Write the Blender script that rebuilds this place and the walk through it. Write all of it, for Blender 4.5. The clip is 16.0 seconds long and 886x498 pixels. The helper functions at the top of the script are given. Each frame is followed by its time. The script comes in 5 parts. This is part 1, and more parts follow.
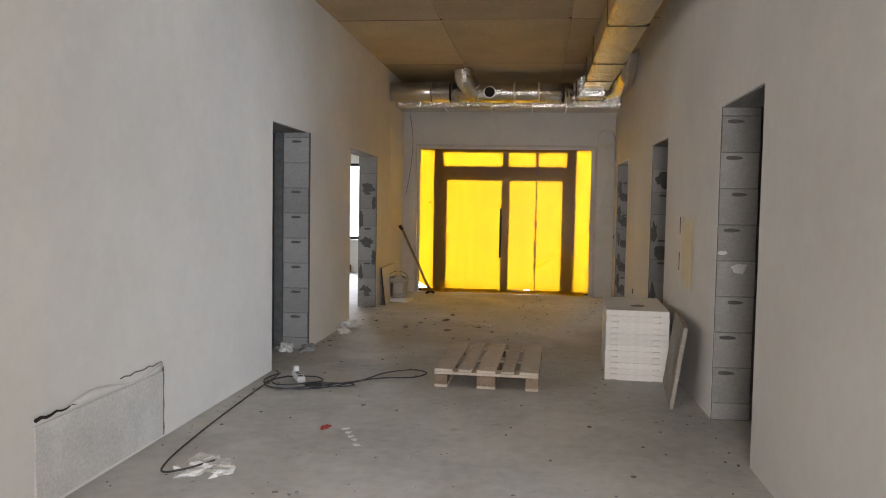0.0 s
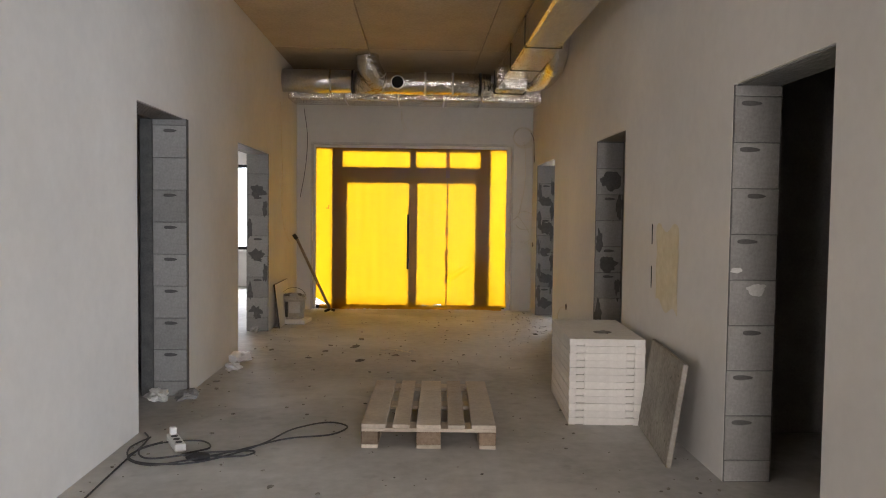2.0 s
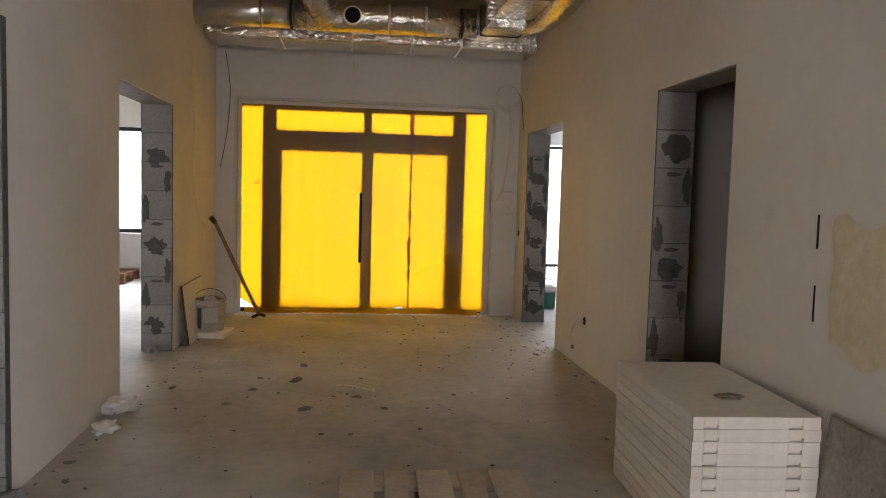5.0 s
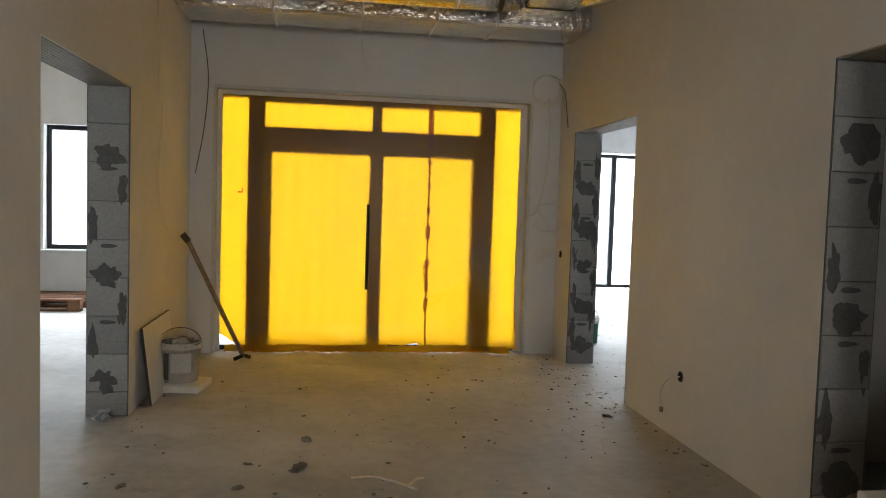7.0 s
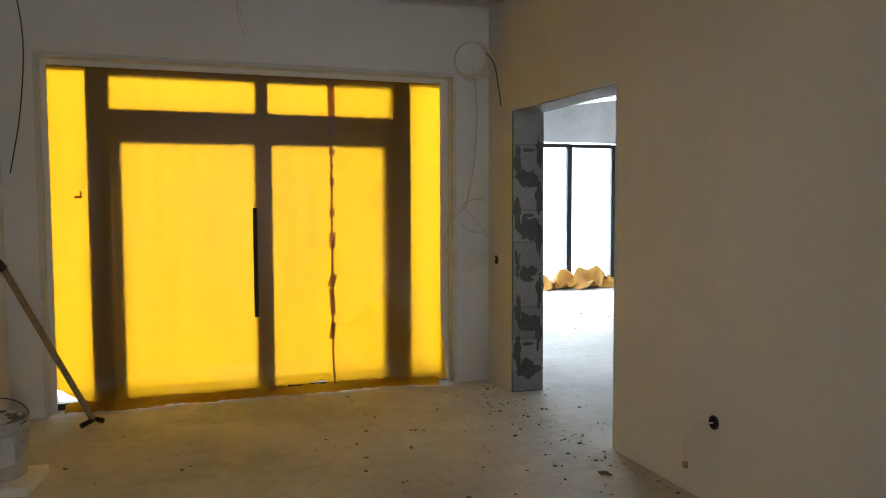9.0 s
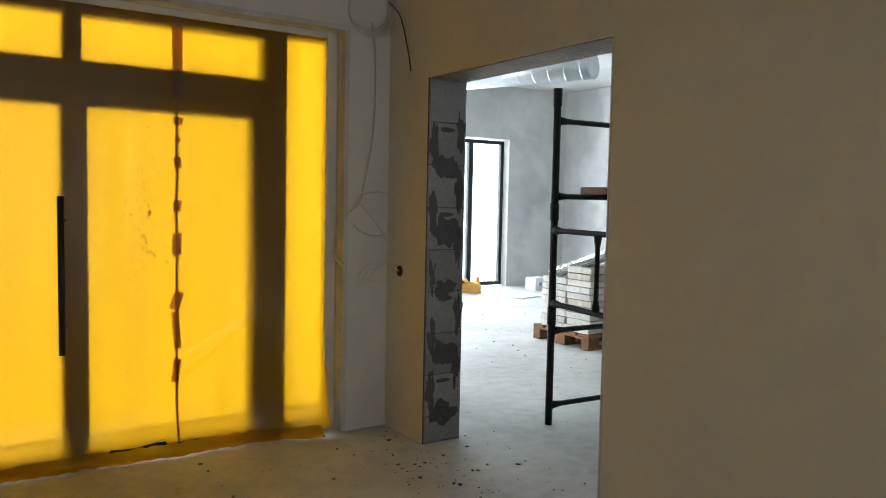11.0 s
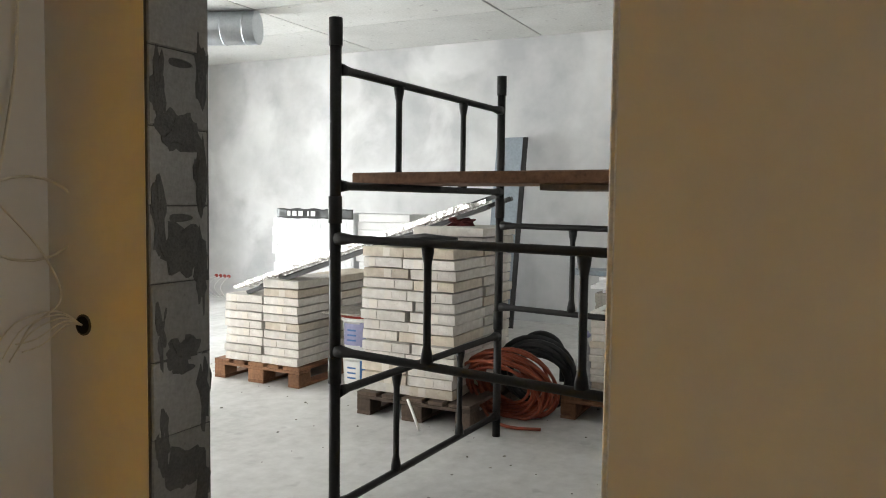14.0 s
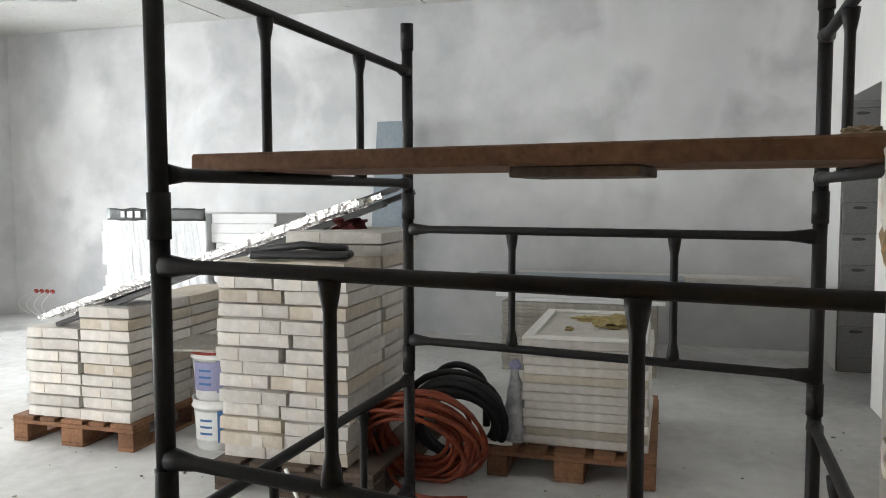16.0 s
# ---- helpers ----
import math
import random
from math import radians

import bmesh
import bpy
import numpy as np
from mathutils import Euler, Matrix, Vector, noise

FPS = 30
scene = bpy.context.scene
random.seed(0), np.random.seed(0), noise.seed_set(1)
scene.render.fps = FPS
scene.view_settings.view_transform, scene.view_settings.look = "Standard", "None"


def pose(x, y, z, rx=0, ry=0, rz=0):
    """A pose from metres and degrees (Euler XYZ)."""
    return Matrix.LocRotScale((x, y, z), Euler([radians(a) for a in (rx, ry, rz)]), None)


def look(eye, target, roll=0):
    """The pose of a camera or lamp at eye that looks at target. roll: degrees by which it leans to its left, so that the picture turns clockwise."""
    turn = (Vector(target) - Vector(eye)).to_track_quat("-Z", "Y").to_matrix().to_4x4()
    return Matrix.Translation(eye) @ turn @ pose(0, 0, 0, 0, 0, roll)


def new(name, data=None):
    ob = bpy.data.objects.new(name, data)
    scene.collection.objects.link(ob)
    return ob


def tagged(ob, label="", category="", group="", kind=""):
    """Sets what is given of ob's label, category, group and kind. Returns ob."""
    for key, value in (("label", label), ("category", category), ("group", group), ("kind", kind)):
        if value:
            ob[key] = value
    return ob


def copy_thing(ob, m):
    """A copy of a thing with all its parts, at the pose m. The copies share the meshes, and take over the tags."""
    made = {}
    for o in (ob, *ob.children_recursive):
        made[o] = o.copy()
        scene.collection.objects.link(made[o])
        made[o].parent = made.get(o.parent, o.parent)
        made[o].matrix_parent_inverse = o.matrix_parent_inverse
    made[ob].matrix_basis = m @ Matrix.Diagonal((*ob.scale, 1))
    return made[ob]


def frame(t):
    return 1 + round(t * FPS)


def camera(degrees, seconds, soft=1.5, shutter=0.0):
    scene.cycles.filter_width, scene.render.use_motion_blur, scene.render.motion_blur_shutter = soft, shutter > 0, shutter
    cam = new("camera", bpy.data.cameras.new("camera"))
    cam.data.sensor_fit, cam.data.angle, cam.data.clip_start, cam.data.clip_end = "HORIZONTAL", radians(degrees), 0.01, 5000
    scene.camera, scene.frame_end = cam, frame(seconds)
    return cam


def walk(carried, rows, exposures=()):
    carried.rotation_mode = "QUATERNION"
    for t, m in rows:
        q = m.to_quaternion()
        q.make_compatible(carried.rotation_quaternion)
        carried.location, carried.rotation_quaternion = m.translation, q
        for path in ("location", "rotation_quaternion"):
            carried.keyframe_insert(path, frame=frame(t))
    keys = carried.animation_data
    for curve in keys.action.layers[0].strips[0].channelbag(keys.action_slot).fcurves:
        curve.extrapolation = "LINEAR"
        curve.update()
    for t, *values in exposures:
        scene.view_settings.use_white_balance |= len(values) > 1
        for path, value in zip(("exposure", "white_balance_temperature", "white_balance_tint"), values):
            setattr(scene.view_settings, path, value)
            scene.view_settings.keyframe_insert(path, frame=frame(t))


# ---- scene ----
cam = camera(60.0, 16.0, soft=1.0)
PATH = [
    (0, (0.124, 0.129, 1.397), (-0.119, 2.111, 1.285), 1.0),
    (0.5, (-0.029, 0.377, 1.41), (-0.188, 2.368, 1.31), 0.4),
    (1, (-0.122, 0.738, 1.408), (-0.196, 2.735, 1.319), 0.4),
    (1.5, (-0.219, 1.073, 1.4), (-0.246, 3.071, 1.316), 1.2),
    (2, (-0.31, 1.45, 1.399), (-0.247, 3.447, 1.305), 0.7),
    (2.5, (-0.341, 1.809, 1.399), (-0.208, 3.802, 1.29), 0.6),
    (3, (-0.435, 2.215, 1.397), (-0.264, 4.203, 1.262), 0.9),
    (3.5, (-0.486, 2.576, 1.399), (-0.313, 4.565, 1.276), 0.4),
    (4, (-0.509, 3.002, 1.398), (-0.364, 4.994, 1.285), 0.6),
    (4.2, (-0.531, 3.164, 1.384), (-0.372, 5.154, 1.265), 0.9),
    (6.3, (-0.678, 4.821, 1.38), (-0.359, 6.789, 1.226), 1.1),
    (6.5, (-0.704, 4.987, 1.393), (-0.4, 6.959, 1.251), 1.2),
    (7, (-0.83, 5.4, 1.385), (-0.534, 7.375, 1.271), 1.8),
    (7.5, (-0.907, 5.738, 1.383), (-0.531, 7.698, 1.261), 1.7),
    (8, (-0.932, 6.166, 1.388), (-0.492, 8.112, 1.249), 1.6),
    (8.5, (-0.998, 6.5, 1.397), (-0.468, 8.423, 1.248), 1.2),
    (9, (-1.022, 6.871, 1.412), (-0.362, 8.755, 1.288), -0.2),
    (9.2, (-1.01, 7.025, 1.418), (-0.307, 8.894, 1.308), -0.3),
    (11.3, (-0.97, 8.551, 1.389), (0.206, 10.162, 1.244), 1.1),
    (11.5, (-0.968, 8.681, 1.404), (0.265, 10.247, 1.247), 0.9),
    (12, (-0.916, 9.041, 1.385), (0.462, 10.48, 1.217), 0.0),
    (12.5, (-0.832, 9.344, 1.39), (0.625, 10.707, 1.25), 0.2),
    (13, (-0.72, 9.674, 1.399), (0.879, 10.87, 1.277), 0.4),
    (13.5, (-0.555, 9.927, 1.384), (1.143, 10.975, 1.245), 0.2),
    (14, (-0.344, 10.183, 1.37), (1.443, 11.073, 1.245), 0.7),
    (14.5, (-0.133, 10.395, 1.388), (1.735, 11.101, 1.269), 0.4),
    (15, (0.169, 10.563, 1.382), (2.084, 11.125, 1.258), -0.3),
    (15.5, (0.426, 10.679, 1.365), (2.351, 11.207, 1.231), -0.1),
    (16, (0.696, 10.813, 1.375), (2.61, 11.374, 1.235), -0.2),
]
walk(cam, [(t, look(eye, target, roll)) for t, eye, target, roll in PATH],
     exposures=[(0, 0.65, 6450, 17), (4, 0.5, 6850, 21), (7, 0.4, 6300, 12), (9, 0.3, 6100, 10), (12, 0.05, 6400, 7), (13.5, 0.18, 6900, 11), (14.7, 0.15, 7200, 14), (16, 0.08, 6900, 14)])

# ---- world, sun, window light ----
world = bpy.data.worlds.new("sky")
scene.world = world
world.use_nodes = True
wn = world.node_tree.nodes
sky = wn.new("ShaderNodeTexSky")
sky.sky_type = "NISHITA"
sky.sun_disc = False
sky.sun_elevation, sky.sun_rotation = radians(48), radians(20)
world.node_tree.links.new(sky.outputs[0], wn["Background"].inputs[0])
wn["Background"].inputs[1].default_value = 0.1
sun = new("sun", bpy.data.lights.new("sun", "SUN"))
sun.data.energy, sun.data.angle, sun.data.color = 0.8, radians(15), (1, 0.95, 0.88)
sun.matrix_world = look((6, 40, 40), (0, 8, 0))


def window_light(name, eye, target, w, h, radiance, colour):
    """An area lamp outside an opening, in place of the sky's light."""
    lamp = new(name, bpy.data.lights.new(name, "AREA"))
    lamp.data.shape, lamp.data.size, lamp.data.size_y = "RECTANGLE", w, h
    lamp.data.energy, lamp.data.color = radiance * math.pi * w * h, colour
    lamp.matrix_world = look(eye, target)


DAY = (0.86, 0.94, 1.0)
window_light("skylight_front_door", (-0.4, 13.0, 1.3), (-0.4, 0, 1.3), 3.3, 2.8, 3.4, (1, 0.95, 0.92))
window_light("skylight_hall_window", (4.9, 18.8, 1.25), (4.9, 0, 1.25), 4.2, 2.7, 17.0, DAY)
window_light("skylight_side_window", (-3.65, 16.4, 1.5), (-3.65, 0, 1.5), 2.0, 2.0, 24.0, DAY)
# Fill lamp at an unseen window, added to brighten the block jambs.
window_light("skylight_side_west", (-7.5, 9.15, 1.5), (-2.1, 9.9, 1.2), 1.2, 2.0, 2.0, DAY)
# Fill lamp added behind the camera, for daylight along the corridor.
window_light("skylight_rear_window", (0.6, -1.5, 1.5), (0.6, 10, 1.5), 1.3, 2.6, 9.5, (1.0, 0.945, 0.87))
# Unseen west room, added to throw warm fill light on the east wall.
window_light("skylight_south_room", (-6.3, -4.7, 1.5), (-2.2, 1.9, 1.4), 2.4, 2.2, 11.0, (1.0, 0.95, 0.88))
# Fill lamp at an unseen opening, added to brighten the cartons' west faces.
window_light("skylight_hall_west", (0.9, 14.6, 1.4), (8, 14.2, 1.2), 2.2, 2.0, 3.9, DAY)
# Unseen east room, added to throw cool fill light on the west wall.
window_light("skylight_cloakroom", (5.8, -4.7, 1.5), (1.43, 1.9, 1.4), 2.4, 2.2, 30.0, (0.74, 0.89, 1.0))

# ---- materials ----


def material(name, base, rough=0.8, metal=0.0, dark=None, scale=3.0, fine=60.0, bump=0.2, vary=0.0, mix=0.5, spots=0.0, spec=0.3, island=False):
    """A procedural surface: base colour mottled towards dark at a large and a fine scale, with relief. vary: spread between alike pieces."""
    m = bpy.data.materials.new(name)
    m.use_nodes = True
    nt = m.node_tree
    n, link = nt.nodes, nt.links.new
    b = n["Principled BSDF"]
    b.inputs["Roughness"].default_value, b.inputs["Metallic"].default_value = rough, metal
    b.inputs["Specular IOR Level"].default_value = spec
    dark = dark or tuple(c * 0.75 for c in base)
    pos = n.new("ShaderNodeTexCoord").outputs["Object"]
    big, small = n.new("ShaderNodeTexNoise"), n.new("ShaderNodeTexNoise")
    for t, s, d in ((big, scale, 5), (small, fine, 4)):
        t.inputs["Scale"].default_value, t.inputs["Detail"].default_value, t.inputs["Roughness"].default_value = s, d, 0.6
        link(pos, t.inputs["Vector"])
    ramp = n.new("ShaderNodeValToRGB")
    ramp.color_ramp.elements[0].position, ramp.color_ramp.elements[1].position = 0.36, 0.66
    ramp.color_ramp.elements[0].color, ramp.color_ramp.elements[1].color = (*dark, 1), (*base, 1)
    add = n.new("ShaderNodeMix")
    add.inputs[0].default_value = 1 - mix
    link(small.outputs[0], add.inputs[2])
    link(big.outputs[0], add.inputs[3])
    link(add.outputs[0], ramp.inputs[0])
    out = ramp.outputs[0]
    if spots:
        vor = n.new("ShaderNodeTexNoise")
        vor.inputs["Scale"].default_value, vor.inputs["Detail"].default_value = scale * 9, 2
        link(pos, vor.inputs["Vector"])
        r2 = n.new("ShaderNodeValToRGB")
        r2.color_ramp.elements[0].position, r2.color_ramp.elements[1].position = 0.66, 0.74
        r2.color_ramp.elements[0].color, r2.color_ramp.elements[1].color = (0, 0, 0, 1), (spots, spots, spots, 1)
        link(vor.outputs[0], r2.inputs[0])
        mx = n.new("ShaderNodeMix")
        mx.data_type = "RGBA"
        link(r2.outputs[0], mx.inputs[0])
        link(out, mx.inputs[6])
        mx.inputs[7].default_value = (*(c * 0.55 for c in dark), 1)
        out = mx.outputs[2]
    if vary:
        src = n.new("ShaderNodeNewGeometry").outputs["Random Per Island"] if island else n.new("ShaderNodeObjectInfo").outputs["Random"]
        mr = n.new("ShaderNodeMapRange")
        mr.inputs[3].default_value, mr.inputs[4].default_value = 1 - vary, 1 + vary * 0.4
        link(src, mr.inputs[0])
        hsv = n.new("ShaderNodeHueSaturation")
        link(mr.outputs[0], hsv.inputs["Value"])
        link(out, hsv.inputs["Color"])
        out = hsv.outputs[0]
    link(out, b.inputs["Base Color"])
    if bump:
        bp = n.new("ShaderNodeBump")
        bp.inputs["Strength"].default_value, bp.inputs["Distance"].default_value = bump, 0.01
        link(add.outputs[0], bp.inputs["Height"])
        link(bp.outputs[0], b.inputs["Normal"])
    return m


def foil_material(name, base, rough, cell, strength):
    """Wrinkled metal foil."""
    m = material(name, base, rough, 1.0, tuple(c * 0.8 for c in base), 4, 40, 0)
    n, link = m.node_tree.nodes, m.node_tree.links.new
    pos = n.new("ShaderNodeTexCoord").outputs["Object"]
    vor = n.new("ShaderNodeTexVoronoi")
    vor.inputs["Scale"].default_value = cell
    nz = n.new("ShaderNodeTexNoise")
    nz.inputs["Scale"].default_value, nz.inputs["Detail"].default_value = cell * 0.8, 4
    link(pos, nz.inputs["Vector"])
    link(nz.outputs[1], vor.inputs["Vector"])
    vor.inputs["Scale"].default_value = 5
    bp = n.new("ShaderNodeBump")
    bp.inputs["Strength"].default_value, bp.inputs["Distance"].default_value = strength, 0.02
    link(vor.outputs[0], bp.inputs["Height"])
    link(bp.outputs[0], n["Principled BSDF"].inputs["Normal"])
    return m


def film_material(name, tint, milk, share):
    """Thin coloured sheeting: lets light straight through and scatters some."""
    m = bpy.data.materials.new(name)
    m.use_nodes = True
    n, link = m.node_tree.nodes, m.node_tree.links.new
    n.remove(n["Principled BSDF"])
    tr, tl, df, gl = (n.new("ShaderNodeBsdf" + k) for k in ("Transparent", "Translucent", "Diffuse", "Glossy"))
    pos = n.new("ShaderNodeTexCoord").outputs["Object"]
    mp = n.new("ShaderNodeMapping")
    mp.inputs["Scale"].default_value = (9, 9, 0.6)
    link(pos, mp.inputs["Vector"])
    nz = n.new("ShaderNodeTexNoise")
    nz.inputs["Scale"].default_value, nz.inputs["Detail"].default_value = 1.0, 6
    link(mp.outputs[0], nz.inputs["Vector"])
    # Vertical streaks darken the tint, painted in for the shading of folds.
    ramp = n.new("ShaderNodeValToRGB")
    ramp.color_ramp.elements[0].position, ramp.color_ramp.elements[1].position = 0.3, 0.72
    ramp.color_ramp.elements[0].color, ramp.color_ramp.elements[1].color = (*(c * 0.72 for c in tint), 1), (*tint, 1)
    link(nz.outputs[0], ramp.inputs[0])
    link(ramp.outputs[0], tr.inputs[0])
    tl.inputs[0].default_value, df.inputs[0].default_value = (*milk, 1), (*(c * 1.1 for c in milk), 1)
    gl.inputs["Roughness"].default_value = 0.35
    m1, m2, m3 = (n.new("ShaderNodeMixShader") for _ in range(3))
    for mm, f, a, c in ((m1, share, tr.outputs[0], tl.outputs[0]), (m2, 0.2, m1.outputs[0], df.outputs[0]), (m3, 0.03, m2.outputs[0], gl.outputs[0])):
        mm.inputs[0].default_value = f
        link(a, mm.inputs[1])
        link(c, mm.inputs[2])
    link(m3.outputs[0], n["Material Output"].inputs[0])
    return m


def glass_material(name, tint):
    m = bpy.data.materials.new(name)
    m.use_nodes = True
    n, link = m.node_tree.nodes, m.node_tree.links.new
    n.remove(n["Principled BSDF"])
    tr, gl, fr, mx = (n.new("ShaderNode" + k) for k in ("BsdfTransparent", "BsdfGlossy", "Fresnel", "MixShader"))
    tr.inputs[0].default_value, gl.inputs["Roughness"].default_value = (*tint, 1), 0.02
    for a, c in ((fr.outputs[0], mx.inputs[0]), (tr.outputs[0], mx.inputs[1]), (gl.outputs[0], mx.inputs[2]), (mx.outputs[0], n["Material Output"].inputs[0])):
        link(a, c)
    return m


M_WALL = material("white_plaster", (0.72, 0.708, 0.685), 0.9, dark=(0.62, 0.61, 0.59), scale=0.9, fine=14, bump=0.12, mix=0.25)
M_GREY_WALL = material("grey_cement_plaster", (0.60, 0.60, 0.59), 0.9, dark=(0.38, 0.383, 0.387), scale=0.5, fine=2.6, bump=0.1, mix=0.35)


def lime_bloom(m, colour, scale, low, high, share):
    """Pale, thin-edged stains of lime over a plaster."""
    n, link = m.node_tree.nodes, m.node_tree.links.new
    b = n["Principled BSDF"]
    under = b.inputs["Base Color"].links[0].from_socket
    pos = n.new("ShaderNodeTexCoord").outputs["Object"]
    nz, patch = n.new("ShaderNodeTexNoise"), n.new("ShaderNodeTexNoise")
    for t, sc, det, dist in ((nz, scale, 8, 0.35), (patch, scale * 0.35, 2, 0.4)):
        t.inputs["Scale"].default_value, t.inputs["Detail"].default_value, t.inputs["Distortion"].default_value = sc, det, dist
        link(pos, t.inputs["Vector"])
    ramp, ramp2, mul, mx = n.new("ShaderNodeValToRGB"), n.new("ShaderNodeValToRGB"), n.new("ShaderNodeMath"), n.new("ShaderNodeMix")
    e = ramp.color_ramp.elements
    e[0].position, e[1].position = low, high
    e[0].color, e[1].color = (0, 0, 0, 1), (0.35, 0.35, 0.35, 1)
    rim = e.new((low + high) / 2)
    rim.color = (share, share, share, 1)
    ramp2.color_ramp.elements[0].position, ramp2.color_ramp.elements[1].position = 0.42, 0.60
    link(nz.outputs[0], ramp.inputs[0])
    link(patch.outputs[0], ramp2.inputs[0])
    mul.operation, mx.data_type = "MULTIPLY", "RGBA"
    link(ramp.outputs[0], mul.inputs[0])
    link(ramp2.outputs[0], mul.inputs[1])
    link(mul.outputs[0], mx.inputs[0])
    link(under, mx.inputs[6])
    mx.inputs[7].default_value = (*colour, 1)
    link(mx.outputs[2], b.inputs["Base Color"])


lime_bloom(M_GREY_WALL, (0.80, 0.80, 0.79), 0.9, 0.47, 0.66, 0.42)
M_FLOOR = material("dusty_screed", (0.60, 0.597, 0.58), 0.8, dark=(0.36, 0.355, 0.34), scale=0.7, fine=12, bump=0.12, mix=0.3, spots=0.3)
lime_bloom(M_FLOOR, (0.70, 0.69, 0.67), 1.6, 0.50, 0.66, 0.35)
M_CEIL = material("concrete_slab", (0.58, 0.48, 0.34), 0.9, dark=(0.42, 0.345, 0.24), scale=1.5, fine=40, bump=0.3, vary=0.25, island=True, spots=0.2)
M_CEIL_LIGHT = material("pale_concrete_slab", (0.62, 0.62, 0.60), 0.9, dark=(0.48, 0.48, 0.46), scale=1.5, fine=40, bump=0.4, vary=0.12, island=True, spots=0.5)
M_JOINT = material("dark_joint", (0.12, 0.11, 0.10), 0.95, fine=60)
M_BLOCK = material("grey_silicate_block", (0.36, 0.355, 0.345), 0.92, dark=(0.24, 0.235, 0.23), scale=5, fine=60, bump=0.3, vary=0.18, spots=0.3)
M_MORTAR = material("dark_mortar", (0.13, 0.13, 0.125), 0.95, dark=(0.075, 0.075, 0.075), scale=14, fine=120, bump=0.6)
M_PATCH = material("pale_patch_plaster", (0.66, 0.655, 0.64), 0.95, dark=(0.46, 0.455, 0.445), scale=3.5, fine=70, bump=0.5)
M_FOIL = foil_material("aluminium_foil", (0.82, 0.81, 0.79), 0.19, 9, 0.5)
M_FOIL_SMOOTH = foil_material("smooth_foil", (0.80, 0.79, 0.77), 0.28, 5, 0.3)
M_ZINC = material("galvanised_sheet", (0.62, 0.65, 0.68), 0.35, 0.9, (0.5, 0.53, 0.56), 8, 50, 0.1)
# Near-black for flat pieces that paint the shade inside holes and slits.
M_HOLE_SHADE = material("painted_hole_shade", (0.015, 0.015, 0.015), 0.9)
M_FILM = film_material("yellow_film", (0.42, 0.213, 0.003), (0.64, 0.322, 0.006), 0.40)
M_TAPE = film_material("orange_tape", (0.36, 0.17, 0.03), (0.46, 0.24, 0.07), 0.5)
M_FRAME = material("dark_door_frame", (0.03, 0.032, 0.035), 0.5, 0.3, fine=30, bump=0.05)
M_GLASS = glass_material("window_glass", (0.93, 0.96, 0.96))
M_STEEL = material("painted_black_steel", (0.017, 0.016, 0.016), 0.55, 0.2, (0.009, 0.008, 0.008), 12, 70, 0.25, spots=0.5)
M_WOOD = material("grey_pallet_wood", (0.66, 0.59, 0.50), 0.85, dark=(0.50, 0.43, 0.35), scale=5, fine=45, bump=0.3, vary=0.2)
# Brown block wood, darkened in colour for the shadow under the deck.
M_WOOD_BLOCK_SHADED = material("shaded_brown_pallet_block", (0.34, 0.26, 0.19), 0.85, dark=(0.20, 0.145, 0.10), scale=8, fine=45, bump=0.3, vary=0.25)
M_REDWOOD = material("brown_pallet_wood", (0.30, 0.15, 0.08), 0.85, dark=(0.14, 0.07, 0.04), scale=5, fine=45, bump=0.3, vary=0.3, spots=0.4)
M_DARKWOOD = material("dark_pallet_wood", (0.14, 0.10, 0.075), 0.85, dark=(0.07, 0.05, 0.04), scale=5, fine=45, bump=0.3, vary=0.3)
M_PLANK = material("brown_scaffold_plank", (0.23, 0.125, 0.075), 0.8, dark=(0.10, 0.05, 0.03), scale=4, fine=35, bump=0.4, spots=0.4)
M_GYPSUM = material("white_gypsum_panel", (0.80, 0.785, 0.75), 0.9, dark=(0.68, 0.665, 0.63), scale=4, fine=30, bump=0.15, vary=0.08, spots=0.15)
# Grey panel, mottled and spotted with a darker tone.
M_GREYPANEL = material("grey_gypsum_panel", (0.40, 0.375, 0.33), 0.9, dark=(0.22, 0.20, 0.175), scale=4, fine=40, bump=0.3, spots=0.8)
M_CARTON = material("pale_cardboard", (0.70, 0.675, 0.63), 0.8, dark=(0.52, 0.485, 0.44), scale=4, fine=22, bump=0.15, vary=0.16, spots=0.25)
M_CARTON_B = material("tan_cardboard", (0.62, 0.56, 0.47), 0.85, dark=(0.45, 0.39, 0.31), scale=4, fine=22, bump=0.15, vary=0.2, spots=0.25)
M_TAPE_TAN = material("pale_parcel_tape", (0.66, 0.62, 0.555), 0.4, dark=(0.58, 0.53, 0.46), scale=9, fine=40, bump=0.1, vary=0.2, spec=0.5)
M_WHITE = material("white_plastic", (0.75, 0.75, 0.73), 0.45, dark=(0.62, 0.62, 0.60), scale=8, fine=60, bump=0.05, spec=0.5)
M_DIRTY_PLASTIC = material("dirty_white_plastic", (0.58, 0.56, 0.52), 0.55, dark=(0.38, 0.36, 0.32), scale=7, fine=40, bump=0.1, spots=0.3)
M_EPS = material("white_polystyrene", (0.82, 0.82, 0.81), 0.8, dark=(0.72, 0.72, 0.72), scale=8, fine=120, bump=0.3, vary=0.08)
M_PAPER = material("crumpled_white_paper", (0.72, 0.71, 0.68), 0.9, dark=(0.55, 0.54, 0.52), scale=15, fine=60, bump=0.2)
M_CABLE = material("dark_grey_cable", (0.055, 0.055, 0.058), 0.6, fine=50, bump=0.05)
M_WIRE = material("pale_wire", (0.76, 0.72, 0.62), 0.6, fine=50, bump=0.05)
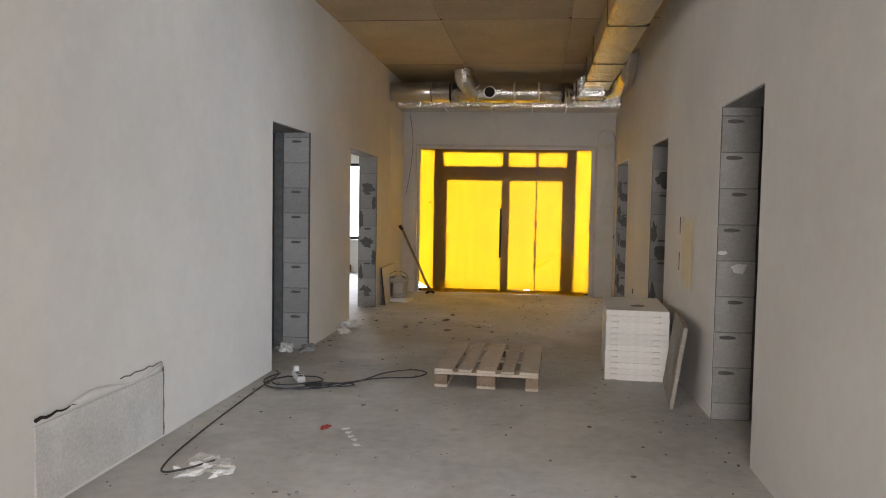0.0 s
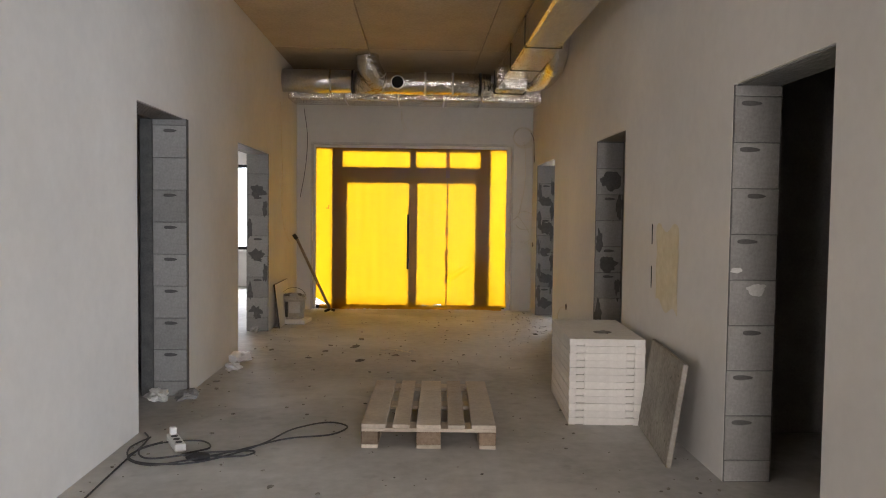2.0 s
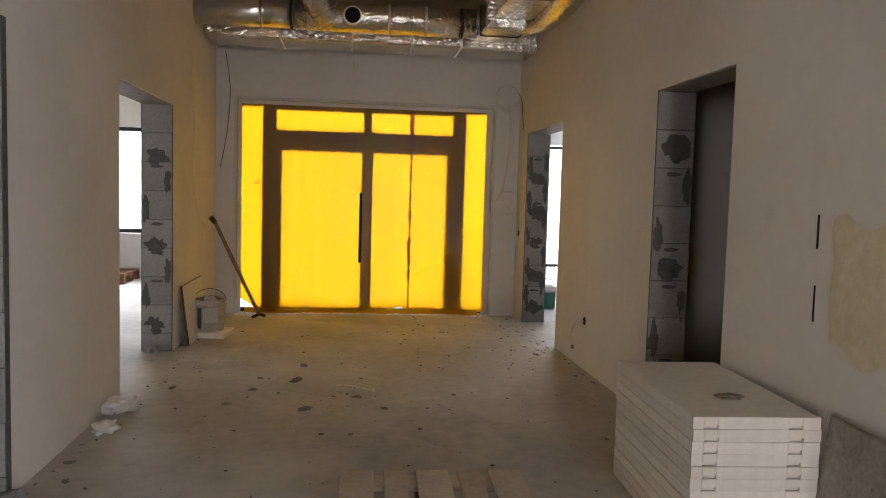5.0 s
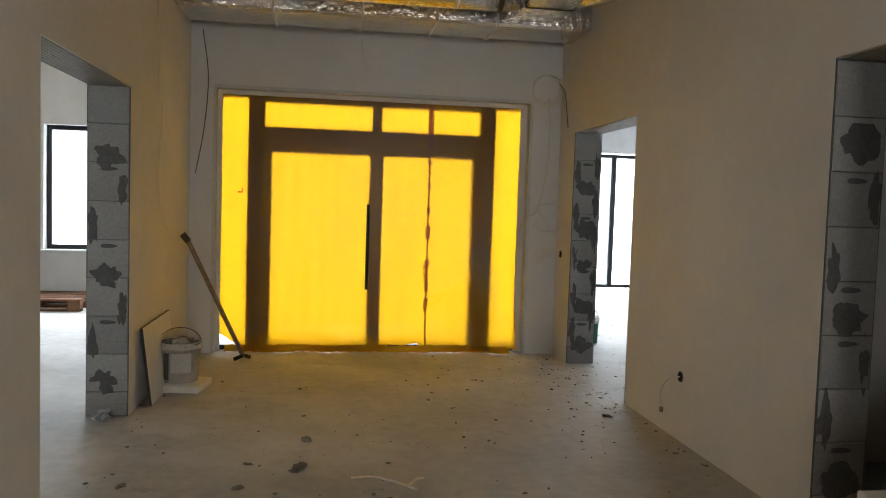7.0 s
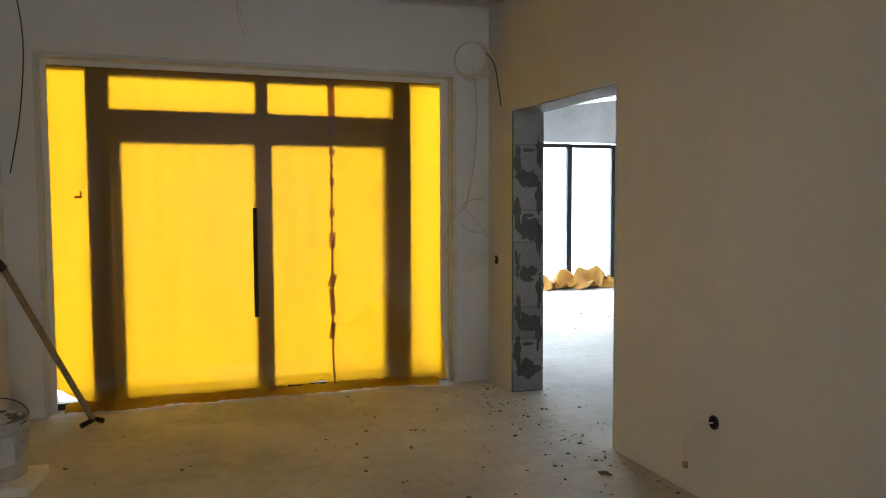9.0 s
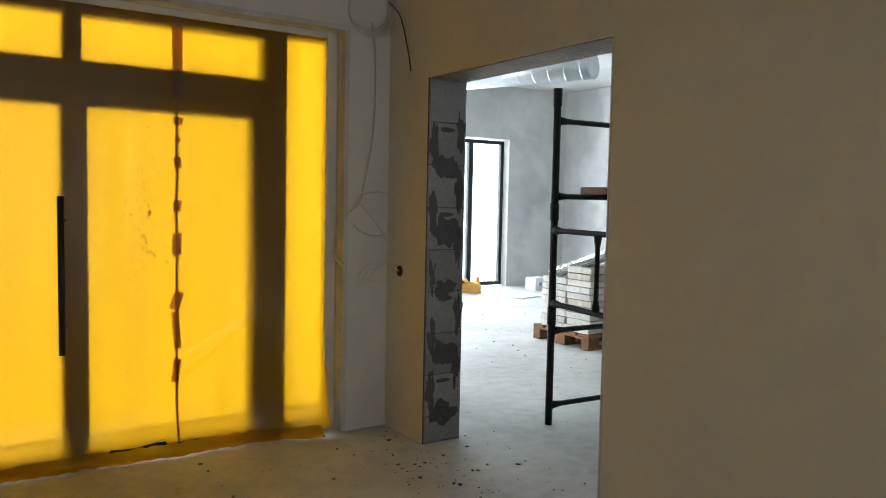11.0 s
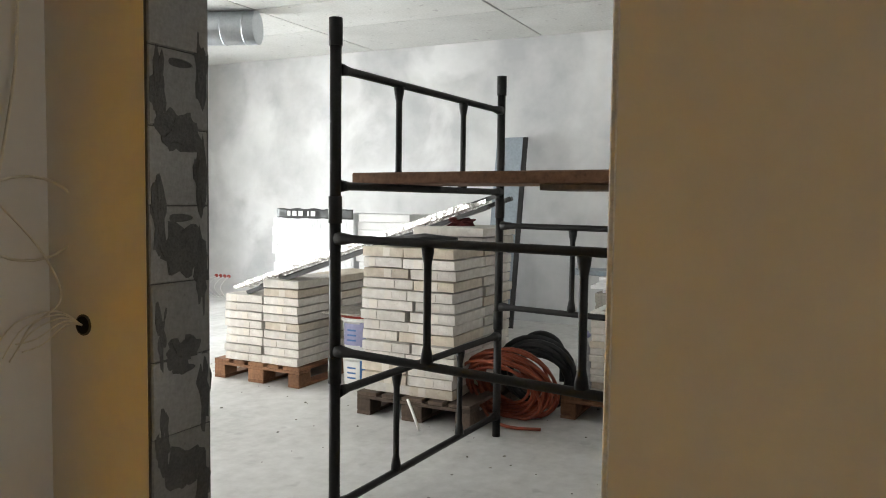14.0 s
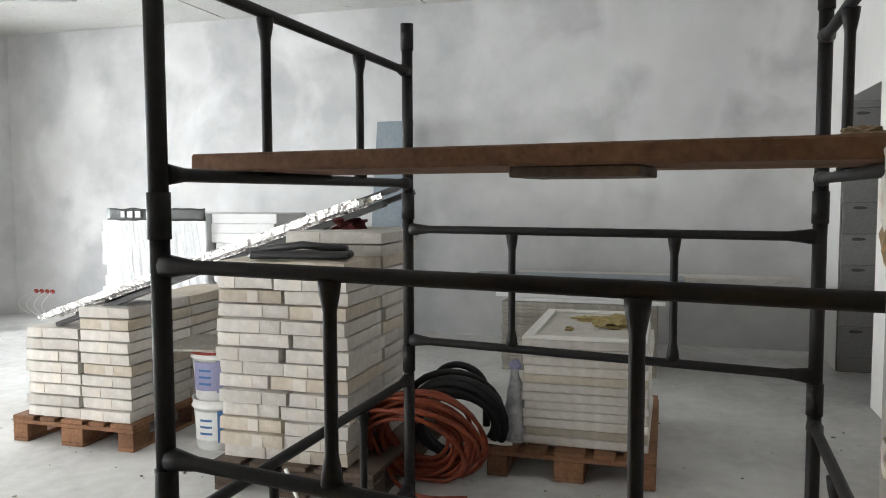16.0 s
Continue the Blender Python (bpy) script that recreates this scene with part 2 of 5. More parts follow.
M_ORANGE = material("orange_hose", (0.27, 0.06, 0.026), 0.55, dark=(0.15, 0.03, 0.015), scale=12, fine=60, bump=0.1)
M_RUBBER = material("black_rubber_hose", (0.02, 0.02, 0.021), 0.55, fine=60, bump=0.1)
M_RED = material("red_plastic", (0.33, 0.045, 0.03), 0.5, fine=50, bump=0.05)
M_BAG = material("printed_plastic_bag", (0.50, 0.50, 0.50), 0.4, dark=(0.22, 0.22, 0.24), scale=14, fine=40, bump=0.4, spec=0.5)
M_RAG = material("dark_red_cloth", (0.10, 0.018, 0.016), 0.95, dark=(0.05, 0.01, 0.01), scale=20, fine=80, bump=0.4)
M_BLUE = material("blue_print", (0.06, 0.16, 0.36), 0.5, fine=50, bump=0.02)
M_LILAC = material("pale_violet_print", (0.30, 0.30, 0.46), 0.5, fine=50, bump=0.02)
M_GREEN = material("dark_green_print", (0.03, 0.15, 0.09), 0.5, fine=50, bump=0.02)
M_DARKFILM = material("black_wrapping_film", (0.022, 0.022, 0.024), 0.4, dark=(0.02, 0.02, 0.02), scale=20, fine=80, bump=0.5, spec=0.6)
M_WRAP = material("white_wrapping_film", (0.78, 0.79, 0.80), 0.28, dark=(0.66, 0.67, 0.68), scale=9, fine=30, bump=0.4, spec=0.6)
M_WOOL = material("yellow_mineral_wool", (0.42, 0.34, 0.14), 0.95, dark=(0.22, 0.16, 0.07), scale=20, fine=120, bump=1.0)
M_SLATE = material("grey_composite_board", (0.24, 0.28, 0.31), 0.5, dark=(0.18, 0.21, 0.24), scale=5, fine=40, bump=0.1)
M_YELLOWING = material("yellowed_glue", (0.69, 0.645, 0.52), 0.6, dark=(0.56, 0.505, 0.36), scale=7, fine=20, bump=0.5)
M_RUBBLE = material("mortar_crumbs", (0.30, 0.28, 0.25), 0.95, dark=(0.16, 0.15, 0.13), scale=30, fine=120, bump=0.5, vary=0.5, island=True)
M_TIMBER = material("worn_timber_handle", (0.34, 0.26, 0.17), 0.75, dark=(0.20, 0.15, 0.09), scale=12, fine=60, bump=0.2)
M_GROUND = material("outdoor_ground", (0.20, 0.19, 0.17), 0.95, dark=(0.12, 0.12, 0.10), scale=0.5, fine=9, bump=0.4)
M_ORANGE_FILM = material("orange_film_scraps", (0.62, 0.33, 0.07), 0.5, dark=(0.48, 0.24, 0.05), scale=9, fine=30, bump=0.4)

# Glowing surface added close outside the openings, standing in for bright daylight.
M_BRIGHT = bpy.data.materials.new("glowing_daylight_panel")
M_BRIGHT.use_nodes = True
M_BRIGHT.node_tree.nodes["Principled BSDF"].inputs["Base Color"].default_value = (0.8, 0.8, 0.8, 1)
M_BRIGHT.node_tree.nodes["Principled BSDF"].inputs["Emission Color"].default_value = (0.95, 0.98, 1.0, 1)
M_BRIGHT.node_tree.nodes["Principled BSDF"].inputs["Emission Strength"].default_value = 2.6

# ---- mesh helpers ----


def add_box(bm, x0, x1, y0, y1, z0, z1, bevel=0.0, m=None):
    made = bmesh.ops.create_cube(bm, size=1.0, matrix=(m or Matrix()) @ Matrix.Translation(((x0 + x1) / 2, (y0 + y1) / 2, (z0 + z1) / 2)) @ Matrix.Diagonal((x1 - x0, y1 - y0, z1 - z0, 1)))
    if bevel:
        edges = list({e for v in made["verts"] for e in v.link_edges})
        bmesh.ops.bevel(bm, geom=edges, offset=bevel, segments=1, affect="EDGES")
    return bm


def box(x0, x1, y0, y1, z0, z1, bevel=0.0, m=None):
    return add_box(bmesh.new(), x0, x1, y0, y1, z0, z1, bevel, m)


def spline(points, steps=8, closed=False):
    """A smooth line through the points."""
    p = [Vector(q) for q in points]
    n, out = len(p), []
    for i in range(n if closed else n - 1):
        a, b, c, d = (p[(i + k) % n] if closed else p[min(max(i + k, 0), n - 1)] for k in (-1, 0, 1, 2))
        for s in range(steps):
            t = s / steps
            out.append(0.5 * (2 * b + (c - a) * t + (2 * a - 5 * b + 4 * c - d) * t * t + (3 * b - a - 3 * c + d) * t ** 3))
    return out if closed else out + [p[-1]]


def add_tube(bm, line, r, seg=8, closed=False, radii=None):
    """A round tube along a line."""
    line = [Vector(q) for q in line]
    n, rings, up = len(line), [], Vector((0.13, 0.21, 0.97))
    for i, q in enumerate(line):
        a, b = (line[i - 1], line[(i + 1) % n]) if closed else (line[max(i - 1, 0)], line[min(i + 1, n - 1)])
        d = (b - a).normalized()
        side = up.cross(d)
        if side.length < 0.05:
            side = Vector((1, 0, 0)).cross(d)
        side.normalize()
        up = d.cross(side).normalized()
        rr = radii[i] if radii else r
        rings.append([bm.verts.new(q + rr * (math.cos(k * math.tau / seg) * side + math.sin(k * math.tau / seg) * up)) for k in range(seg)])
    for i in range(n if closed else n - 1):
        a, b = rings[i], rings[(i + 1) % n]
        for k in range(seg):
            f = bm.faces.new((a[k], a[(k + 1) % seg], b[(k + 1) % seg], b[k]))
            f.smooth = True
    if not closed:
        bm.faces.new(list(reversed(rings[0])))
        bm.faces.new(rings[-1])
    return bm


def tube(line, r, seg=8, closed=False, radii=None):
    return add_tube(bmesh.new(), line, r, seg, closed, radii)


def lathe(profile, seg=28):
    """A round body from (radius, height) pairs."""
    bm = bmesh.new()
    rings = [[bm.verts.new((r * math.cos(k * math.tau / seg), r * math.sin(k * math.tau / seg), z)) for k in range(seg)] for r, z in profile]
    for a, b in zip(rings, rings[1:]):
        for k in range(seg):
            bm.faces.new((a[k], a[(k + 1) % seg], b[(k + 1) % seg], b[k])).smooth = True
    bm.faces.new(list(reversed(rings[0])))
    bm.faces.new(rings[-1])
    return bm


def sheet(nx, ny, place, thick=0.0):
    """A bent sheet: place(u, v) gives a point; thick turns it into a solid skin."""
    bm = bmesh.new()
    g = [[bm.verts.new(place(i / nx, j / ny)) for j in range(ny + 1)] for i in range(nx + 1)]
    for i in range(nx):
        for j in range(ny):
            bm.faces.new((g[i][j], g[i + 1][j], g[i + 1][j + 1], g[i][j + 1])).smooth = True
    if thick:
        bmesh.ops.recalc_face_normals(bm, faces=bm.faces)
        bmesh.ops.solidify(bm, geom=bm.faces[:], thickness=thick)
    return bm


def lump(r, squash=(1, 1, 1), rough=0.35, seed=0.0, sub=2):
    """An uneven clod or crumpled piece."""
    bm = bmesh.new()
    bmesh.ops.create_icosphere(bm, subdivisions=sub, radius=r)
    for v in bm.verts:
        k = 1 + rough * noise.noise(v.co / r * 1.7 + Vector((seed, seed * 2, 0))) + rough * 0.5 * noise.noise(v.co / r * 4 + Vector((seed, 0, 3)))
        v.co = Vector((v.co.x * k * squash[0], v.co.y * k * squash[1], v.co.z * k * squash[2]))
    return bm


def finish(ob, bm, mat):
    me = bpy.data.meshes.new(ob if isinstance(ob, str) else ob.name)
    bm.normal_update()
    bm.to_mesh(me)
    bm.free()
    me.materials.append(mat)
    return me


def thing(name, bm, mat, label="", category="", group="", kind="", at=None):
    """A top-level object: a mesh, or an Empty when bm is None."""
    ob = new(name, finish(name, bm, mat) if bm else None)
    if at is not None:
        ob.matrix_basis = at
    return tagged(ob, label, category, group, kind)


def part(name, bm, mat, parent, label="", at=None):
    ob = new(name, finish(name, bm, mat))
    ob.parent = parent
    if at is not None:
        ob.matrix_basis = at
    return tagged(ob, label) if label else ob


# ---- structure ----
H = 3.35


def wall_along_y(name, x0, x1, y0, y1, openings, mat, z1=H):
    """A wall with openings (start, end, sill, head)."""
    bm, y = bmesh.new(), y0
    for a, b, lo, hi in openings:
        add_box(bm, x0, x1, y, a, 0, z1)
        if lo > 0:
            add_box(bm, x0, x1, a, b, 0, lo)
        add_box(bm, x0, x1, a, b, hi, z1)
        y = b
    add_box(bm, x0, x1, y, y1, 0, z1)
    return thing(name, bm, mat, kind="structure")


def wall_along_x(name, y0, y1, x0, x1, openings, mat, z1=H):
    bm, x = bmesh.new(), x0
    for a, b, lo, hi in openings:
        add_box(bm, x, a, y0, y1, 0, z1)
        if lo > 0:
            add_box(bm, a, b, y0, y1, 0, lo)
        add_box(bm, a, b, y0, y1, hi, z1)
        x = b
    add_box(bm, x, x1, y0, y1, 0, z1)
    return thing(name, bm, mat, kind="structure")


XL, XR, TW = -2.05, 1.305, 0.255
FAR = 12.43
# The opening at 0.2-2.55 is unseen, added for fill light.
wall_west = wall_along_y("wall_west", XL - TW, XL, -4.3, 16.05, [(0.2, 2.55, 0, 2.6), (6.25, 7.215, 0, 2.07), (8.9, 10.4, 0, 2.055)], M_WALL)
# Openings 0.2-2.55 and 13.4-15.8 are unseen, added to let fill light in.
wall_east = wall_along_y("wall_east", XR, XR + TW, -4.3, 18.5, [(0.2, 2.55, 0, 2.6), (4.423, 5.397, 0, 2.08), (7.468, 8.455, 0, 2.07), (10.598, 11.995, 0, 2.065), (13.4, 15.8, 0.3, 2.5)], M_WALL)
wall_entrance = wall_along_x("wall_entrance", FAR, FAR + 0.32, XL, XR, [(-1.83, 1.01, 0, 2.357)], M_WALL)
# Unseen rear wall; its window was added to admit the rear fill light.
wall_rear = wall_along_x("wall_rear", -1.25, -1.0, XL, XR, [(-0.1, 1.15, 0.1, 2.7)], M_WALL)
wall_hall_south = wall_along_x("wall_hall_south", 9.29, 9.54, XR + TW, 7.95, [(6.14, 7.2, 0, 2.08)], M_WALL)
wall_hall_north = wall_along_x("wall_hall_north", 18.2, 18.5, XR + TW, 7.95, [(2.95, 6.75, 0, 2.38)], M_GREY_WALL)
wall_hall_east = wall_along_y("wall_hall_east", 7.95, 8.2, -4.3, 18.5, [], M_GREY_WALL)
wall_side_north = wall_along_x("wall_side_north", 15.75, 16.05, -7.0, XL - TW, [(-4.4, -2.9, 0.67, 2.25)], M_WALL)
# The window in this wall is unseen, added for the jambs' fill light.
wall_side_west = wall_along_y("wall_side_west", -7.25, -7.0, -4.3, 16.05, [(8.65, 9.85, 0.5, 2.5)], M_WALL)
wall_side_divider = wall_along_x("wall_side_divider", 8.35, 8.6, -7.0, XL - TW, [], M_WALL)
# Unseen window, added for the west fill lamp.
wall_side_south = wall_along_x("wall_side_south", -4.3, -4.05, -7.0, XL - TW, [(-6.95, -4.6, 0.3, 2.7)], M_WALL)
# Unseen wall, added to keep that fill light from the room behind.
wall_south_room_north = wall_along_x("wall_south_room_north", 2.7, 2.9, -7.0, XL - TW, [], M_BLOCK)
# The window here is unseen, added for the east fill lamp.
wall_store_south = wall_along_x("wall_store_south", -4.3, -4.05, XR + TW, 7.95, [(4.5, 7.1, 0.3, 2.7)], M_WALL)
# Unseen wall, added to keep that fill light out of the dark stores.
wall_cloakroom_north = wall_along_x("wall_cloakroom_north", 2.7, 2.9, XR + TW, 7.95, [], M_BLOCK)
# Unseen store walls, in the darker block so the rooms stay dark.
wall_store_divider = wall_along_x("wall_store_divider", 6.3, 6.5, XR + TW, 7.95, [], M_BLOCK)
wall_store_side = wall_along_y("wall_store_side", 5.3, 5.5, 6.5, 9.29, [], M_BLOCK)

floor = thing("floor", box(-7.25, 8.2, -4.3, 18.5, -0.2, 0), M_FLOOR, kind="structure")
ground = thing("ground", box(-400, 400, -400, 400, -0.6, -0.21), M_GROUND, kind="structure")


def slab_ceiling(name, x0, x1, y0, y1, xs, ys, mat, H=H):
    """Slabs with open joints under a backing."""
    bm = box(x0, x1, y0, y1, H + 0.02, H + 0.2)
    for a, b in zip(xs, xs[1:]):
        for c, d in zip(ys, ys[1:]):
            drop = random.uniform(0, 0.006)
            add_box(bm, a + 0.011, b - 0.011, c + 0.011, d - 0.011, H - drop, H + 0.016)
    return thing(name, bm, mat, kind="structure")


YS = [-4.3, -1.75, 0.75, 3.25, 5.75, 8.25, 10.75, 13.25, 16.05]
ceiling = slab_ceiling("ceiling", -7.25, XR + 0.12, -4.3, 16.05, [-7.25, -4.9, -2.27, -0.93, 0.41, 0.72, XR + 0.12], YS, M_CEIL)
ceiling_hall = slab_ceiling("ceiling_hall", XR + TW, 7.95, 9.54, 18.2, [XR + TW, 2.9, 4.3, 5.7, 6.7, 7.95], [9.54, 10.9, 13.1, 15.3, 18.2], M_CEIL_LIGHT, 3.23)
ceiling_stores = slab_ceiling("ceiling_stores", XR + 0.125, 8.2, -4.3, 9.54, [XR + 0.125, 4.2, 8.2], [-4.3, 3.2, 9.54], M_CEIL)
part("joint_filler", box(-2.2, XR, 8.235, 8.25, H - 0.004, H + 0.01), M_JOINT, ceiling)
part("joint_filler", box(-0.55, 0.38, 10.742, 10.757, H - 0.004, H + 0.01), M_JOINT, ceiling)

# paler corner bead round the entrance opening
bead = thing("trim_entrance", box(-1.855, -1.828, FAR - 0.006, FAR + 0.05, 0, 2.385), M_PATCH, kind="structure")
part("bead", box(1.008, 1.035, FAR - 0.006, FAR + 0.05, 0, 2.385), M_PATCH, bead)
part("bead", box(-1.828, 1.008, FAR - 0.006, FAR + 0.05, 2.355, 2.385), M_PATCH, bead)


# ---- entrance door behind the film ----
def reveal():
    for a, b, z0, z1 in ((-1.828, -1.792, 0, 2.355), (0.945, 1.008, 0, 2.355), (-1.792, 0.945, 2.318, 2.355)):
        part("reveal_strip", box(a, b, FAR + 0.10, FAR + 0.125, z0, z1, 0.003), M_WALL, bead)


reveal()


def entrance_door():
    d = thing("door_1", None, None, kind="structure", label="dark framed glazed double entrance door with side lights")
    y0, y1 = FAR + 0.16, FAR + 0.23
    for x0, x1 in ((-1.83, -1.80), (-1.57, -1.42), (0.57, 0.72), (0.98, 1.01)):
        part("post", box(x0, x1, y0, y1, 0, 2.355, 0.004), M_FRAME, d)
    for a, b, z0, z1 in ((-1.42, 0.57, 1.88, 2.05), (-1.80, -1.57, 2.30, 2.355), (-1.42, 0.57, 2.27, 2.355), (0.72, 0.98, 2.30, 2.355), (-1.80, -1.57, 0, 0.045), (0.72, 0.98, 0, 0.045)):
        part("rail", box(a, b, y0, y1, z0, z1, 0.004), M_FRAME, d)
    part("mullion", box(-0.45, -0.36, y0, y1, 2.05, 2.27, 0.004), M_FRAME, d)
    for name, a, b in (("leaf", -1.415, -0.402), ("leaf", -0.398, 0.565)):
        bm = box(a, a + 0.06, y0 + 0.005, y1 - 0.005, 0.01, 1.875)
        add_box(bm, b - 0.06, b, y0 + 0.005, y1 - 0.005, 0.01, 1.875)
        add_box(bm, a + 0.06, b - 0.06, y0 + 0.005, y1 - 0.005, 0.01, 0.05)
        add_box(bm, a + 0.06, b - 0.06, y0 + 0.005, y1 - 0.005, 1.82, 1.875)
        leaf = part(name, bm, M_FRAME, d)
        part("pane", box(a + 0.055, b - 0.055, y0 + 0.03, y0 + 0.04, 0.045, 1.825), M_GLASS, leaf).visible_shadow = False
    bm = tube([(-0.47, y0 - 0.05, 0.58), (-0.47, y0 - 0.05, 1.37)], 0.016, 10)
    add_tube(bm, [(-0.47, y0 - 0.05, 0.72), (-0.44, y0 + 0.01, 0.72)], 0.01)
    add_tube(bm, [(-0.47, y0 - 0.05, 1.25), (-0.44, y0 + 0.01, 1.25)], 0.01)
    part("pull_handle", bm, M_FRAME, d, "long vertical dark pull handle")
    for a, b, z0, z1 in ((-1.80, -1.57, 0.045, 2.30), (0.72, 0.98, 0.045, 2.30), (-1.42, -0.45, 2.05, 2.27), (-0.36, 0.57, 2.05, 2.27)):
        part("pane", box(a, b, y0 + 0.03, y0 + 0.04, z0, z1), M_GLASS, d).visible_shadow = False


entrance_door()


def film_y(x, z):
    """How far the sheeting hangs from the door, with folds and a slack foot."""
    y = FAR + 0.146 + 0.005 * noise.noise(Vector((x * 1.6, 0, z * 0.5))) + 0.004 * noise.noise(Vector((x * 9, 3, z * 0.7)))
    slack = max(0.0, 0.28 - z) / 0.28
    y -= slack ** 2 * (0.07 + 0.05 * noise.noise(Vector((x * 4.5, 7, z * 6))))
    pull = max(0.0, (x - 0.15) / 0.8) * max(0.0, 1 - z / 1.3)
    y -= 0.085 * pull * (0.6 + 0.7 * math.sin(x * 9 + z * 2.2))
    d = (z - 0.45) - (x - 0.12) * 0.62
    if x > 0.1:
        y -= 0.025 * math.exp(-(d / 0.035) ** 2) * max(0.0, 1 - (x - 0.1) / 0.55)
    return y


def film_sheet(x0, x1, off):
    def place(u, v):
        x, z = x0 + (x1 - x0) * u, 2.33 * v
        z0 = 0.045 + 0.03 * noise.noise(Vector((x * 3.1, 0, 0))) + (0.03 if -0.25 < x < 0.02 else 0)
        if x < -1.62:
            z0 += 0.10 * (-1.62 - x) / 0.16
        z = max(z, z0)
        return (x + 0.008 * noise.noise(Vector((z * 5, x, 1))), film_y(x, z) - off, z)
    return sheet(int((x1 - x0) / 0.022), 110, place)


film = thing("yellow_film", None, None, "translucent yellow plastic sheeting taped over the entrance door", "plastic sheeting")
part("left_sheet", film_sheet(-1.80, 0.105, 0.0), M_FILM, film, "wider yellow sheet")
part("right_sheet", film_sheet(0.085, 0.955, 0.006), M_FILM, film, "narrow yellow sheet with diagonal creases")
part("hem", sheet(120, 5, lambda u, v: (-1.74 + 2.62 * u, film_y(-1.74 + 2.62 * u, 0.05) - 0.015 - 0.07 * v + 0.02 * noise.noise(Vector((u * 22, v, 0))),
                                        0.006 + 0.05 * (1 - v) ** 2 + 0.022 * abs(noise.noise(Vector((u * 30, v * 2, 4)))))), M_FILM, film, "loose bunched foot of the sheet on the floor")
part("tape", sheet(2, 12, lambda u, v: (0.07 + 0.055 * u, film_y(0.1, 1.9 + 0.4 * v) - 0.012, 1.9 + 0.42 * v)), M_TAPE, film, "orange packing tape")
for z, w, h, turn in ((1.78, 0.05, 0.04, 8), (1.56, 0.04, 0.06, -6), (1.33, 0.045, 0.06, 5), (1.08, 0.05, 0.035, -20), (1.14, 0.05, 0.09, 4), (0.82, 0.055, 0.10, 18), (0.66, 0.04, 0.20, -4), (0.44, 0.04, 0.13, 8), (1.68, 0.03, 0.03, 30)):
    bm = sheet(2, 3, lambda u, v: ((u - 0.5) * w, 0.002 * math.sin(u * 6 + v * 9), (v - 0.5) * h))
    part("tape", bm, M_TAPE, film, at=Matrix.Translation((0.092 - (1 - z) * 0.008, film_y(0.1, z) - 0.016, z)) @ Matrix.Rotation(radians(turn), 4, "Y"))
part("seam", tube([(0.093 + 0.006 * noise.noise(Vector((0, 0, k * 0.4))), film_y(0.1, 0.06 + k * 0.06) - 0.010, 0.06 + k * 0.06) for k in range(31)], 0.004, 5), M_TIMBER, film, "dark overlapped seam")
bm = bmesh.new()
for k in range(120):
    x, z = random.gauss(-0.07, 0.05), random.gauss(1.25, 0.28)
    r = random.uniform(0.0015, 0.0045)
    add_box(bm, x - r, x + r, film_y(x, z) - 0.006, film_y(x, z) - 0.005, z - r * 1.4, z + r * 1.4)
tagged(part("dirt_specks", bm, M_TAPE, film, "dirty specks on the sheet"), kind="stuff")
bm = box(-1.645, -1.60, -0.002, 0.0, 1.44, 1.455)
add_box(bm, -1.612, -1.60, -0.002, 0.0, 1.455, 1.49)
part("sticker", bm, M_RED, film, "small red corner mark", at=Matrix.Translation((0, FAR + 0.085, 0)))


# ---- block jambs ----
BW = TW - 0.012


def block_mesh(w, h, d, slot, name):
    """A block end with a hand-grip slot sunk into it; the face looks towards -y and spans x, z."""
    bm = bmesh.new()
    c = 0.004
    if not slot:
        return finish(name, add_box(bm, -w / 2, w / 2, 0, d, 0, h, c), M_BLOCK)
    sx, sz, cx, cz, n = slot[0], slot[1], slot[2], slot[3], 16
    inner, outer = [], []
    for k in range(n):
        a = math.tau * k / n
        ca, sa = math.cos(a), math.sin(a)
        inner.append((cx + sx * math.copysign(abs(ca) ** 0.6, ca), cz + sz * (1 - 0.55 * max(0.0, ca)) * math.copysign(abs(sa) ** 0.7, sa)))
        s = max(abs(ca), abs(sa))
        outer.append((ca / s * (w / 2 - c), h / 2 + sa / s * (h / 2 - c)))
    rings = [[bm.verts.new((x, y, z)) for x, z in pts] for pts, y in
             (([(x * w / (w - 2 * c), h / 2 + (z - h / 2) * h / (h - 2 * c)) for x, z in outer], d), ([(x * w / (w - 2 * c), h / 2 + (z - h / 2) * h / (h - 2 * c)) for x, z in outer], c), (outer, 0), (inner, 0), ([(x * 0.94, cz + (z - cz) * 0.8) for x, z in inner], 0.013))]
    for a, b in zip(rings, rings[1:]):
        for k in range(n):
            bm.faces.new((a[k], a[(k + 1) % n], b[(k + 1) % n], b[k]))
    bm.faces.new(rings[-1])
    bmesh.ops.recalc_face_normals(bm, faces=bm.faces)
    return finish(name, bm, M_BLOCK)


ROW = 0.238
PLAIN = block_mesh(BW, ROW - 0.003, 0.045, None, "block")
GRIP = block_mesh(BW, ROW - 0.003, 0.045, (0.050, 0.014, 0.005, ROW - 0.040), "block")
GRIP_LEFT = block_mesh(BW, ROW - 0.003, 0.045, (0.055, 0.014, -0.035, ROW - 0.038), "block")


